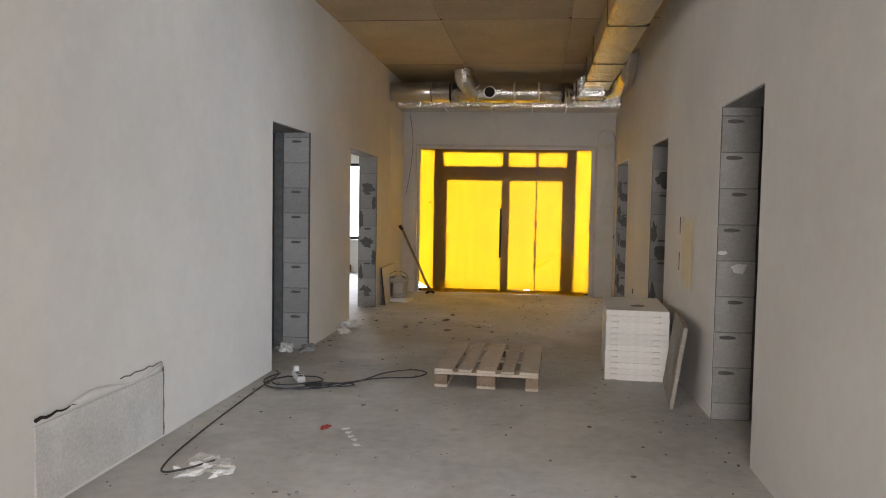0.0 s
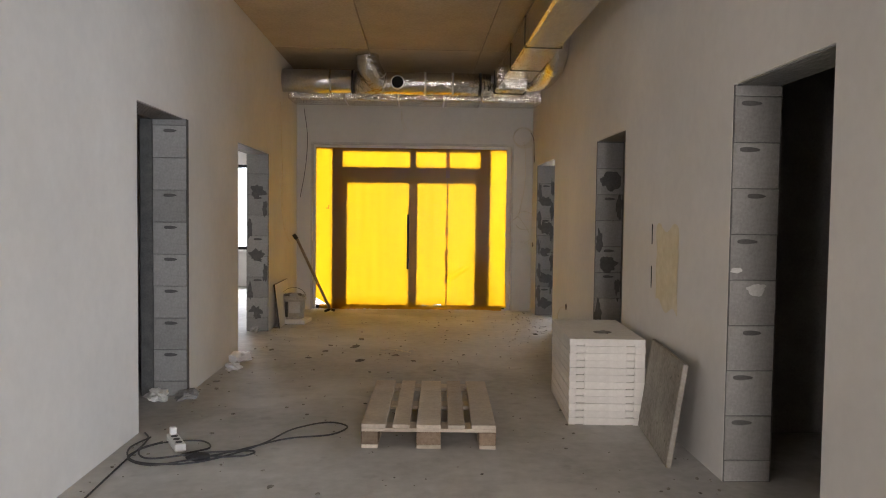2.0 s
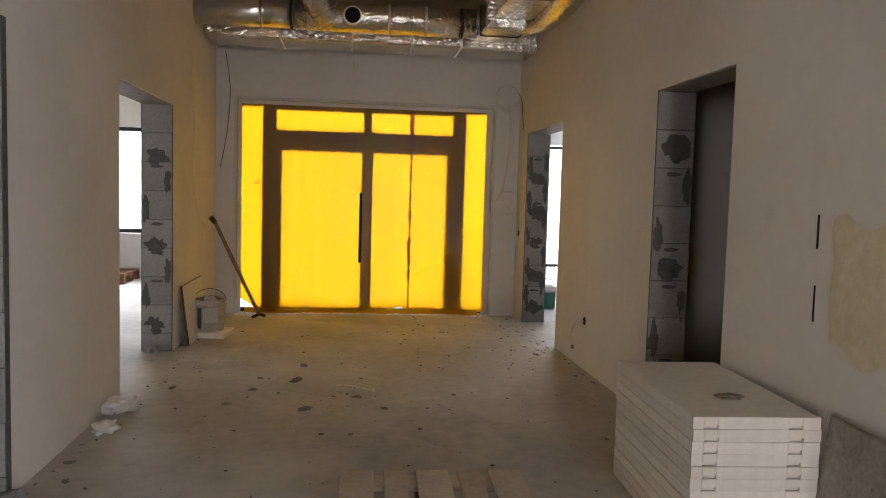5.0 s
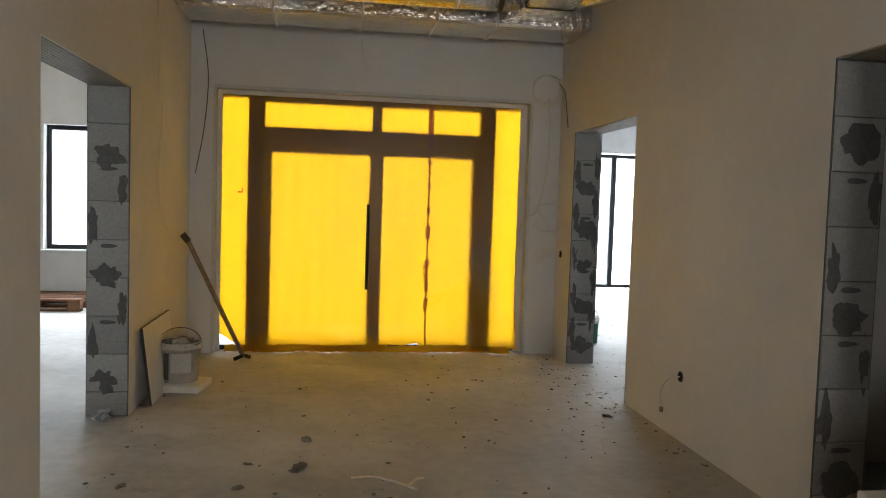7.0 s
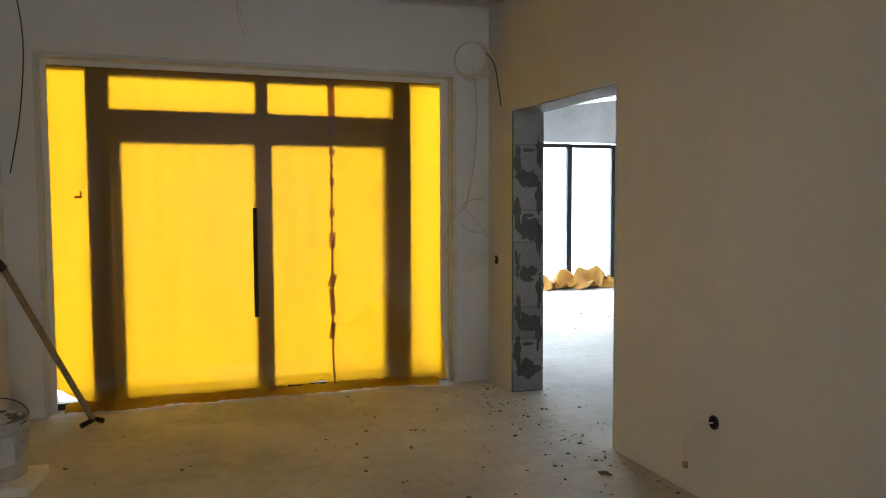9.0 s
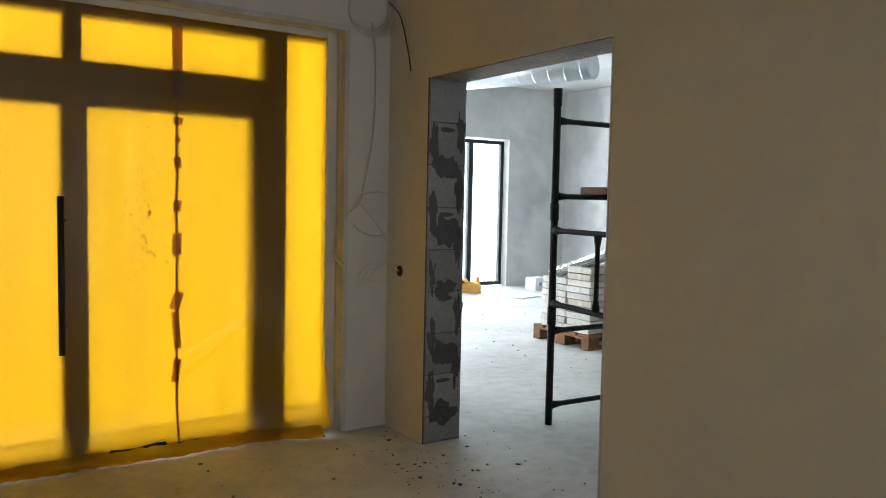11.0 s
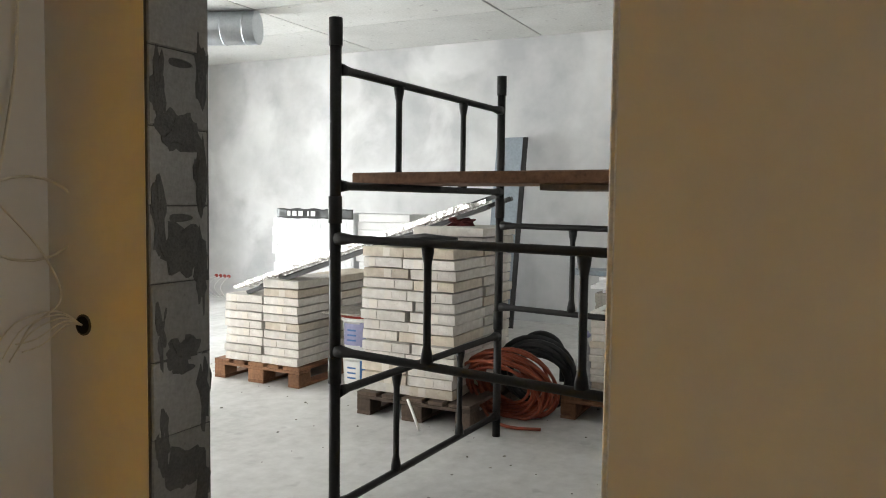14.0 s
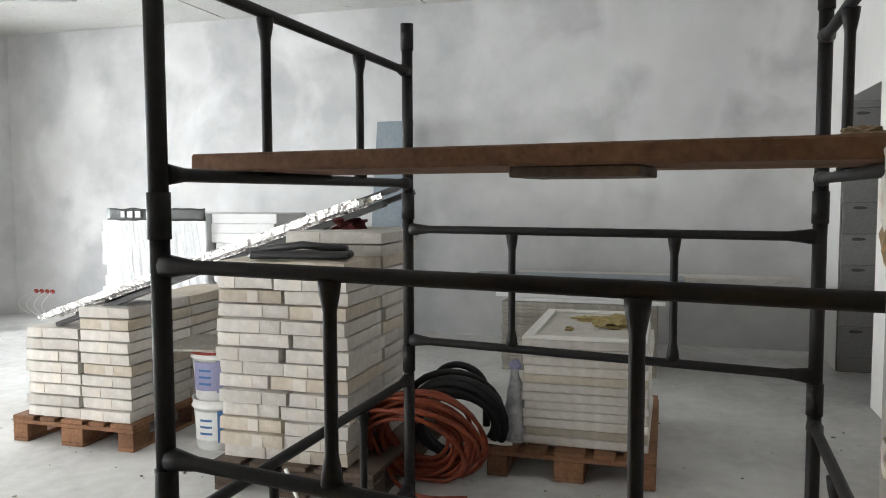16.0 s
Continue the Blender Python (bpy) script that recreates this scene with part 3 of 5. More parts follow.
def jamb(wall, m, meshes, head, smear=0):
    """Stacked block ends on one side of an opening, with mortar behind and smears over them. m: its foot, facing -y."""
    part("mortar_bed", box(-BW / 2 - 0.004, BW / 2 + 0.004, 0.006, 0.05, 0, head - 0.004), M_MORTAR, wall, "dark mortar between blocks", at=m)
    z, k = 0.004, 0
    first = 0.15 if smear else 0.11
    low = block_mesh(BW, first, 0.045, None, "block")
    o = new("block", low)
    o.parent, o.matrix_basis = wall, m @ Matrix.Translation((0, 0, z))
    z += first + 0.003
    while z < head - 0.03:
        h = min(ROW - 0.003, head - 0.006 - z)
        me = meshes[k % len(meshes)] if h > ROW - 0.01 else block_mesh(BW, h, 0.045, None, "block")
        o = new("block", me)
        o.parent = wall
        o.matrix_basis = m @ Matrix.Translation((random.uniform(-0.002, 0.002), random.uniform(-0.002, 0.003), z)) @ Matrix.Rotation(random.uniform(-0.006, 0.006), 4, "Y")
        z += h + 0.003
        k += 1
    for j in range(smear):
        zz = 0.16 + (head - 0.35) * (j + 0.4 * random.random()) / smear
        side = (0, -0.086, 0.086)[j % 3]
        bm = lump(0.066 if side == 0 else 0.05, (1.15 if side == 0 else 0.55, 0.10, 1.0 if side == 0 else 2.0), 0.75, j * 3.3 + m.translation.y, 3)
        part("mortar_smear", bm, M_MORTAR, wall, "dark mortar smear", at=m @ Matrix.Translation((side, 0.001, zz)))


def facing(x, y):
    return Matrix.Translation((x, y, 0))


CE, CW = XR + TW / 2, XL - TW / 2
jamb(wall_east, facing(CE, 5.382), [GRIP_LEFT, GRIP_LEFT, GRIP, PLAIN, GRIP_LEFT, GRIP, GRIP_LEFT], 2.08)
jamb(wall_east, facing(CE, 8.44), [GRIP, PLAIN, GRIP], 2.07, 7)
jamb(wall_east, facing(CE, 11.98), [GRIP, PLAIN, GRIP, PLAIN], 2.065, 15)
jamb(wall_west, facing(CW + 0.02, 7.2), [GRIP, GRIP, GRIP, GRIP, GRIP, GRIP, PLAIN], 2.07)
jamb(wall_west, facing(CW, 10.383), [PLAIN, GRIP, GRIP, GRIP, PLAIN, GRIP], 2.055, 7)
jamb(wall_hall_south, Matrix.Translation((7.185, 9.415, 0)) @ Matrix.Rotation(radians(-90), 4, "Z"), [GRIP], 2.08)
part("white_splash", lump(0.042, (1.0, 0.05, 0.7), 0.6, 4, 3), M_PATCH, wall_east, "white paint splash on a block", at=Matrix.Translation((CE + 0.02, 5.381, 1.02)))
part("white_splash", lump(0.022, (1.3, 0.1, 0.6), 0.5, 9, 3), M_PATCH, wall_east, at=Matrix.Translation((CE - 0.09, 5.381, 1.12)))
# broken plaster edge on the near side of the hall opening
part("rough_edge", box(XR + 0.034, XR + TW - 0.006, 10.592, 10.6025, 0, 2.055, 0.003), M_BLOCK, wall_east, "bare block edge")
part("corner_bead", box(XR - 0.003, XR + 0.022, 10.590, 10.606, 0, 2.055, 0.004), M_PATCH, wall_east, "pale corner bead")
# Raised dark strips that paint in the shade of gaps along the bead.
for k in range(4):
    part("bead_gap", box(XR + 0.023, XR + 0.033, 10.594, 10.6035, 0.08 + 0.52 * k, 0.44 + 0.52 * k, 0.001), M_JOINT, wall_east, "dark strip painted for the shaded gap beside the bead")
for k in range(54):
    across = random.choice((0.034, 0.05, 0.09, TW - 0.03, TW - 0.012))
    part("plaster_burr", lump(random.uniform(0.008, 0.017), (0.9, 0.55, random.uniform(1.0, 2.6)), 0.7, k * 1.3, 2), (M_PATCH, M_PATCH, M_BLOCK, M_TIMBER)[k % 4], wall_east, "broken plaster edge", at=Matrix.Translation((XR + across, 10.602, 0.04 + 0.037 * k)))
# rough edge and rubble heap at the west opening
part("rough_edge", box(XL - TW - 0.07, XL - TW + 0.02, 7.196, 7.22, 0, 2.07, 0.006), M_MORTAR, wall_west, "rough cement strip beside the blocks")


def lintel(wall, x0, x1, y0, y1, z):
    """A ribbed lintel underside, a little below the plaster."""
    bm = bmesh.new()
    n = 9
    for k in range(n):
        a = x0 + 0.012 + (x1 - x0 - 0.024) * k / n
        add_box(bm, a + 0.003, a + (x1 - x0 - 0.024) / n - 0.003, y0, y1, z - 0.007, z + 0.002)
    part("lintel", bm, M_BLOCK, wall, "ribbed grey lintel underside")


lintel(wall_east, XR, XR + TW, 4.423, 5.38, 2.08)
lintel(wall_east, XR, XR + TW, 7.468, 8.44, 2.07)
lintel(wall_east, XR, XR + TW, 10.60, 11.98, 2.065)
lintel(wall_west, XL - TW, XL, 6.25, 7.2, 2.07)
lintel(wall_west, XL - TW, XL, 8.9, 10.38, 2.055)


# ---- windows ----
def window(name, x0, x1, y, z0, z1, mullions, label):
    w = thing(name, None, None, kind="structure", label=label)
    for a, b in [(x0, x0 + 0.06), (x1 - 0.06, x1)] + [(m - 0.045, m + 0.045) for m in mullions]:
        part("frame_post", box(a, b, y, y + 0.07, z0, z1, 0.004), M_FRAME, w)
    xs = [x0 + 0.06] + [c for m in mullions for c in (m - 0.045, m + 0.045)] + [x1 - 0.06]
    for a, b in zip(xs[::2], xs[1::2]):
        part("frame_rail", box(a, b, y, y + 0.07, z0, z0 + 0.06), M_FRAME, w)
        part("frame_rail", box(a, b, y, y + 0.07, z1 - 0.06, z1), M_FRAME, w)
        part("pane", box(a, b, y + 0.03, y + 0.04, z0 + 0.06, z1 - 0.06), M_GLASS, w).visible_shadow = False


window("window_1", 2.95, 6.75, 18.34, 0.02, 2.36, [4.1, 5.25, 6.1], "wide dark-framed floor-to-ceiling window")
window("window_2", -4.4, -2.9, 15.87, 0.67, 2.25, [], "dark-framed window in a white wall")
# window_3 is never in view, added only for the rear light.
window("window_3", -0.1, 1.15, -1.17, 0.1, 2.7, [], "unseen dark-framed window added behind the camera for light")
part("sill", box(-4.45, -2.85, 15.70, 15.87, 0.635, 0.67, 0.004), M_WHITE, bpy.data.objects["window_2"])

# Glowing panels in place of daylight; the rear one is never in view.
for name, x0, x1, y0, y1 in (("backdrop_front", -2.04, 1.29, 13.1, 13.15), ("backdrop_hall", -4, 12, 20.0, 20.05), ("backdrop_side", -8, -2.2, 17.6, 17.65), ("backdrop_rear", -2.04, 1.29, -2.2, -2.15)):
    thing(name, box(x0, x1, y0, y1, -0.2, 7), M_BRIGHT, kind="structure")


# ---- ducts ----
def ring_band(x, y, z, r):
    return tube([(x - 0.012, y, z), (x + 0.012, y, z)], r, 20)


duct = thing("round_duct", tube([(XL, 11.32, 3.05), (-1.6, 11.32, 3.05), (-1.15, 11.32, 3.05)], 0.145, 24), M_FOIL_SMOOTH, "foil-wrapped round ventilation duct under the ceiling", "air duct")
part("band", ring_band(-1.17, 11.32, 3.05, 0.152), M_DARKFILM, duct, "dark clamping band")
part("band", ring_band(-1.45, 11.32, 3.05, 0.148), M_FOIL, duct)
elbow = thing("duct_elbow", tube(spline([(-0.86, 11.34, 3.02), (-0.88, 11.24, 3.08), (-0.95, 11.12, 3.2), (-0.98, 11.08, H + 0.01)], 6), 0.142, 24), M_FOIL, "crumpled foil duct elbow rising into the ceiling", "air duct")
part("strap", tube([(-0.9 + 0.147 * math.cos(a), 11.20 + 0.12 * math.sin(a), 3.13 + 0.08 * math.sin(a)) for a in np.linspace(0, math.tau, 24, endpoint=False)], 0.006, 6, True), M_FOIL_SMOOTH, elbow)
foil = thing("foil_duct", tube([(-1.14, 11.33, 3.04), (-0.6, 11.33, 3.04), (0.0, 11.33, 3.04), (0.58, 11.33, 3.04)], 0.14, 26), M_FOIL, "wrinkled foil-wrapped duct with an open stub", "air duct")
part("stub", tube([(-0.60, 11.24, 3.03), (-0.60, 11.165, 3.03)], 0.085, 22), M_FOIL_SMOOTH, foil)
part("stub_mouth", tube([(-0.60, 11.17, 3.03), (-0.60, 11.162, 3.03)], 0.074, 22), M_HOLE_SHADE, foil, "black disc painted for the shade inside the duct mouth")
part("band", ring_band(0.45, 11.33, 3.04, 0.148), M_DARKFILM, foil)
for x in (-0.25, 0.1):
    part("band", ring_band(x, 11.33, 3.04, 0.144), M_FOIL_SMOOTH, foil)


def foil_box(name, x0, x1, y0, y1, z0, z1, label, bands, along):
    """A rectangular foil-clad duct with slightly soft faces."""
    d = thing(name, box(x0, x1, y0, y1, z0, z1, 0.02), M_FOIL, label, "air duct")
    for b in bands:
        e = 0.006
        if along == "y":
            part("band", box(x0 - e, x1 + e, b - 0.012, b + 0.012, z0 - e, z1 + e, 0.008), M_DARKFILM, d, "dark joint band")
        else:
            part("band", box(b - 0.012, b + 0.012, y0 - e, y1 + e, z0 - e, z1 + e, 0.008), M_FOIL_SMOOTH, d)
    return d


foil_box("cross_duct", -2.045, 1.3, 11.62, 12.15, 2.86, 3.12, "wide foil-clad duct across the corridor", [-1.3, -0.6, 0.0, 0.5], "x")
foil_box("long_duct", 0.69, 1.05, -0.99, 10.85, 3.0, 3.3, "long rectangular foil-clad duct along the corridor", [0.5, 3.0, 5.2, 7.1, 8.9, 10.1], "y")
foil_box("duct_transition", 0.62, 1.0, 10.86, 11.61, 2.91, 3.2, "foil-clad duct transition box", [11.2], "y")
rd = thing("duct_branch", tube(spline([(0.98, 11.25, 3.06), (1.12, 11.15, 3.06), (1.175, 10.8, 3.03), (1.175, 10.3, 3.03), (1.175, 9.95, 3.10), (1.175, 9.75, 3.34)], 7), 0.125, 22), M_FOIL, "foil duct branch turning into the wall", "air duct")
part("collar", tube([(1.0, 11.25, 3.06), (1.03, 11.245, 3.06)], 0.135, 22), M_DARKFILM, rd)
hd = thing("hall_duct", tube([(4.65, 18.19, 3.06), (5.75, 15.3, 3.06)], 0.165, 26), M_ZINC, "galvanised spiral duct under the hall ceiling", "air duct")
for k in range(14):
    t = (k + 0.5) / 14
    c = Vector((4.65, 18.19, 3.06)).lerp(Vector((5.75, 15.3, 3.06)), t)
    dirv = Vector((1.1, -2.89, 0)).normalized() * 0.006
    part("seam", tube([c - dirv, c + dirv], 0.168, 26), M_ZINC, hd)


# ---- pallets ----
def pallet(mat, m, label, group="pallets"):
    """A four-way pallet 0.8 x 1.2 m, 144 mm high, its short end facing -y."""
    p = thing("pallet", None, None, label, "pallet", group, at=m)
    for x, w in ((0.0725, 0.145), (0.236, 0.1), (0.4, 0.145), (0.564, 0.1), (0.7275, 0.145)):
        part("deck_board", box(x - w / 2, x + w / 2, 0, 1.2, 0.122, 0.144, 0.003), mat, p, at=Matrix.Rotation(random.uniform(-0.004, 0.004), 4, "Z"))
    for y in (0.0725, 0.6, 1.1275):
        part("cross_board", box(0, 0.8, y - 0.0725, y + 0.0725, 0.1, 0.1215, 0.003), mat, p)
        for x in (0.05, 0.4, 0.75):
            w = 0.0725 if x == 0.4 else 0.05
            part("block", box(x - w, x + w, y - 0.0725, y + 0.0725, 0.0225, 0.0995, 0.004), M_WOOD_BLOCK_SHADED if mat is M_WOOD else mat, p)
    for x, w in ((0.05, 0.1), (0.4, 0.145), (0.75, 0.1)):
        part("bottom_board", box(x - w / 2, x + w / 2, 0, 1.2, 0, 0.022, 0.003), mat, p)
    return p


def turned(x, y, deg, z=0.0):
    return Matrix.Translation((x, y, z)) @ Matrix.Rotation(radians(deg), 4, "Z")


pallet(M_WOOD, turned(-0.64, 5.95, -1.5), "empty weathered wooden pallet on the corridor floor")


# ---- gypsum panels in the corridor ----
def slab_with_notches():
    w, d, h = 0.50, 0.96, 0.0475
    bm = box(0, w, 0.014, d, 0, h - 0.001, 0.003)
    for a, b, lo in ((0, 0.045, 0), (0.045, 0.10, 0.016), (0.10, 0.375, 0), (0.375, 0.43, 0.016), (0.43, w, 0)):
        add_box(bm, a + 0.0005, b - 0.0005, 0, 0.014, lo, h - 0.001)
    return bm


first = thing("plasterboard", slab_with_notches(), M_GYPSUM, "white notched gypsum panel in a stack on the floor", "building panel", "stacked gypsum panels", at=turned(0.70, 6.48, -3))
for k in range(1, 12):
    copy_thing(first, turned(0.70 + random.uniform(-0.003, 0.003), 6.48 + random.uniform(-0.004, 0.004), -3 + random.uniform(-0.2, 0.2), k * 0.048))
thing("leaning_plasterboard", box(-0.015, 0.015, 0, 0.88, 0, 0.585, 0.004), M_GREYPANEL, "grey spotted gypsum panel leaning on the white wall", "building panel",
      at=turned(1.085, 5.60, -6) @ Matrix.Rotation(radians(8), 4, "Y"))
thing("mortar_crust", lump(0.04, (1.5, 1, 0.25), 0.4, 5, 3), M_RUBBLE, "dry mortar crust on the top panel", "mortar", at=Matrix.Translation((0.98, 6.75, 0.578)))

# ---- extension lead ----
lead = thing("extension_lead", None, None, "tangled dark extension lead with a white socket strip on the floor", "extension lead")
line = spline([(-2.0, 6.22, 0.01), (-1.93, 6.05, 0.01), (-1.92, 5.6, 0.008), (-1.89, 4.89, 0.008), (-1.86, 4.4, 0.008), (-1.82, 4.0, 0.008), (-1.76, 3.8, 0.01), (-1.62, 3.78, 0.04), (-1.52, 3.9, 0.05)], 8)
part("cable", tube(line, 0.0055, 6), M_CABLE, lead)
line = spline([(-1.93, 6.12, 0.012), (-1.98, 5.9, 0.01), (-1.86, 5.66, 0.014), (-1.6, 5.6, 0.02), (-1.4, 5.75, 0.012), (-1.22, 6.02, 0.01), (-1.1, 6.32, 0.008), (-0.9, 6.48, 0.008), (-0.76, 6.38, 0.008),
               (-0.85, 6.2, 0.008), (-1.1, 6.1, 0.012), (-1.32, 5.86, 0.02), (-1.52, 5.66, 0.03), (-1.75, 5.58, 0.02), (-1.92, 5.72, 0.02), (-1.84, 5.98, 0.015), (-1.62, 6.06, 0.01), (-1.52, 5.92, 0.01),
               (-1.62, 5.72, 0.03), (-1.3, 5.7, 0.03), (-1.25, 5.83, 0.02), (-1.5, 5.75, 0.035), (-1.78, 5.66, 0.03), (-1.9, 5.85, 0.02), (-1.82, 6.0, 0.02)], 7)
part("cable", tube(line, 0.0052, 6), M_CABLE, lead)
part("cable_tie", lump(0.05, (1.4, 0.6, 0.5), 0.2, 2), M_RUBBER, lead, "dark bundled middle of the lead", at=Matrix.Translation((-1.52, 5.69, 0.03)))
st = part("socket_strip", box(-0.032, 0.032, -0.13, 0.13, 0, 0.045, 0.006), M_WHITE, lead, "white socket strip", at=turned(-1.73, 5.97, 28, 0.004))
for k in range(3):
    part("socket", tube([(0, -0.08 + 0.065 * k, 0.0455), (0, -0.08 + 0.065 * k, 0.0475)], 0.02, 14), M_CABLE, st)
part("plug", box(-0.02, 0.02, 0.08, 0.12, 0.046, 0.09, 0.006), M_WHITE, st)

# ---- corridor floor clutter ----


def crumpled(name, x, y, size, squash, mat, label, cat, seed, z=0.0):
    return thing(name, lump(size, squash, 0.75, seed, 3), mat, label, cat, at=turned(x, y, seed * 37, z + size * squash[2] * 0.55))


crumpled("crumpled_paper", -1.60, 3.90, 0.11, (1.1, 0.8, 0.32), M_PAPER, "crumpled white paper rag on the floor", "paper", 1.3)
crumpled("crumpled_paper", -1.47, 3.86, 0.08, (1.0, 0.7, 0.35), M_PAPER, "crumpled white paper rag on the floor", "paper", 2.6)
crumpled("plastic_scrap", -1.97, 8.62, 0.085, (0.9, 1.3, 0.6), M_WRAP, "crumpled clear plastic scrap by the wall", "plastic scrap", 4.1)
crumpled("plastic_scrap", -1.93, 8.22, 0.07, (0.9, 1.2, 0.45), M_WRAP, "crumpled clear plastic scrap by the wall", "plastic scrap", 5.3)
crumpled("mortar_lump", -2.02, 7.16, 0.08, (1.1, 0.8, 0.45), M_BLOCK, "grey mortar lump at the foot of the blocks", "rubble", 6.2)
crumpled("mortar_lump", -2.22, 7.12, 0.09, (1.2, 0.8, 0.5), M_PAPER, "pale plaster lump at the foot of the blocks", "rubble", 7.7)
crumpled("mortar_lump", -2.2, 10.33, 0.07, (1.1, 0.7, 0.5), M_BLOCK, "grey mortar lump at the foot of the blocks", "rubble", 8.1)
for x, y, r, s in ((-0.85, 8.62, 0.05, 1.1), (-0.95, 9.38, 0.055, 2.2), (-0.98, 9.32, 0.03, 3.4), (-1.22, 9.44, 0.025, 4.1), (-1.23, 9.1, 0.03, 5.7), (-1.78, 9.16, 0.03, 6.3), (-0.93, 9.84, 0.045, 7.9), (1.05, 10.27, 0.035, 8.2),
                   (-0.52, 8.9, 0.035, 9.4), (-1.35, 8.75, 0.03, 9.9), (-0.35, 8.62, 0.03, 3.9), (-2.0, 10.62, 0.04, 4.6), (-1.95, 7.7, 0.03, 5.1), (-1.88, 7.45, 0.025, 2.9), (-1.05, 5.3, 0.022, 1.7)):
    crumpled("mortar_crumb", x, y, r * 0.72, (1.3, 0.8, 0.32), M_RUBBLE, "dark mortar crumb on the floor", "rubble", s)
crumpled("red_scrap", -1.16, 4.73, 0.03, (1.3, 0.7, 0.35), M_RED, "small red plastic scrap on the floor", "plastic scrap", 1.9)
for k in range(5):
    crumpled("plaster_flake", -1.03 + 0.035 * k, 4.72 - 0.07 * k + random.uniform(-0.02, 0.02), 0.018, (1.2, 0.9, 0.3), M_PAPER, "white plaster flake on the floor", "rubble", k + 0.4)
tie = thing("cable_tie", tube(spline([(-0.69, 9.2, 0.006), (-0.58, 9.19, 0.012), (-0.46, 9.11, 0.008), (-0.38, 9.02, 0.006)], 6), 0.006, 6), M_WIRE, "pale plastic strip on the dusty floor", "plastic strip")
part("split_end", tube(spline([(-0.42, 9.06, 0.008), (-0.37, 9.10, 0.03), (-0.33, 9.16, 0.01)], 5), 0.006, 6), M_WIRE, tie)

bm = bmesh.new()
for k in range(900):
    z = random.random()
    if z < 0.45:
        x, y = random.uniform(XL + 0.03, XR - 0.03), random.uniform(2.2, 12.4)
    elif z < 0.62:
        x, y = random.gauss(1.1, 0.25), random.gauss(11.2, 0.6)
    elif z < 0.85:
        x, y = random.uniform(1.6, 5.5), random.uniform(9.7, 16)
    else:
        x, y = random.choice((XL + 0.05 + abs(random.gauss(0, 0.06)), XR - 0.05 - abs(random.gauss(0, 0.06)))), random.uniform(3, 12.3)
    if XR - 0.02 < x < XR + TW + 0.02 and not 10.7 < y < 11.9:
        continue
    r = 0.004 + 0.009 * random.random() ** 3
    made = bmesh.ops.create_icosphere(bm, subdivisions=1, radius=r, matrix=Matrix.Translation((x, y, r * 0.35)) @ Matrix.Rotation(random.random() * 6, 4, "Z") @ Matrix.Diagonal((1.4, 0.9, 0.5, 1)))
thing("floor_crumbs", bm, M_RUBBLE, "scattered mortar crumbs and dust on the floor", "rubble", kind="stuff")


# ---- bucket, slab, board and tool by the west wall ----
def bucket(name, r, h, mat, m, label, group="", handle=True):
    b = thing(name, lathe([(r * 0.84, 0), (r * 0.86, 0.004), (r * 0.97, h * 0.82), (r * 1.03, h * 0.83), (r * 1.05, h * 0.86), (r * 1.0, h * 0.88), (r * 1.0, h * 0.97), (r * 1.04, h), (r * 0.97, h), (r * 0.94, h * 0.9), (r * 0.2, h * 0.89)]), mat, label, "bucket", group, at=m)
    if handle:
        part("handle", tube([(r * math.cos(a) * 1.02, 0.3 * r * math.sin(a), h * 0.93 + 0.75 * r * math.sin(a)) for a in np.linspace(0, math.pi, 16)], 0.003, 6), M_CABLE, b, "thin wire handle")
    return b


slab = thing("gypsum_offcut", box(-0.15, 0.17, -0.16, 0.17, 0, 0.05, 0.006), M_GYPSUM, "white gypsum offcut lying on the floor", "building panel", at=turned(-1.86, 11.12, -8))
bk = bucket("bucket", 0.148, 0.29, M_DIRTY_PLASTIC, turned(-1.88, 11.16, 20, 0.05), "dirty white bucket heaped with rubble on an offcut")
part("label_print", sheet(10, 2, lambda u, v: (0.145 * math.cos(-2.2 + u), 0.145 * math.sin(-2.2 + u), 0.08 + 0.14 * v)), M_PATCH, bk, "grey printed label")
part("label_band", sheet(4, 2, lambda u, v: (0.1455 * math.cos(-2.6 + 0.3 * u), 0.1455 * math.sin(-2.6 + 0.3 * u), 0.03 + 0.19 * v)), M_JOINT, bk, "dark label edge")
for k, (dx, dy) in enumerate(((-0.06, -0.03), (0.05, 0.02), (-0.01, 0.06), (0.02, -0.07), (0.08, -0.04), (-0.07, 0.05))):
    crumpled("plaster_rubble", -1.88 + dx, 11.16 + dy, 0.05, (1.1, 0.9, 0.6), M_PATCH if k % 2 else M_RUBBLE, "broken plaster lump in the bucket", "rubble", k * 1.7 + 0.6, 0.315)
lb = thing("leaning_board", box(-0.008, 0.008, 0, 0.86, 0, 0.52, 0.002), M_GYPSUM, "white board with a dark edge leaning on the wall", "board", at=turned(-1.965, 10.62, 0) @ Matrix.Rotation(radians(-7), 4, "Y"))
part("dark_edge", box(-0.009, 0.009, -0.004, -0.0005, 0, 0.52), M_DARKFILM, lb)
part("dark_edge", box(-0.009, 0.009, 0, 0.86, 0.5205, 0.524), M_DARKFILM, lb)
tool = thing("long_handled_tool", tube([(-1.53, 12.11, 0.03), (-1.57, 12.10, 0.12), (-1.98, 11.98, 1.03)], 0.019, 10), M_TIMBER, "long wooden tool handle leaning on the wall", "hand tool")
part("grip", tube([(-1.975, 11.98, 1.02), (-2.02, 11.965, 1.08)], 0.027, 10), M_DARKFILM, tool)
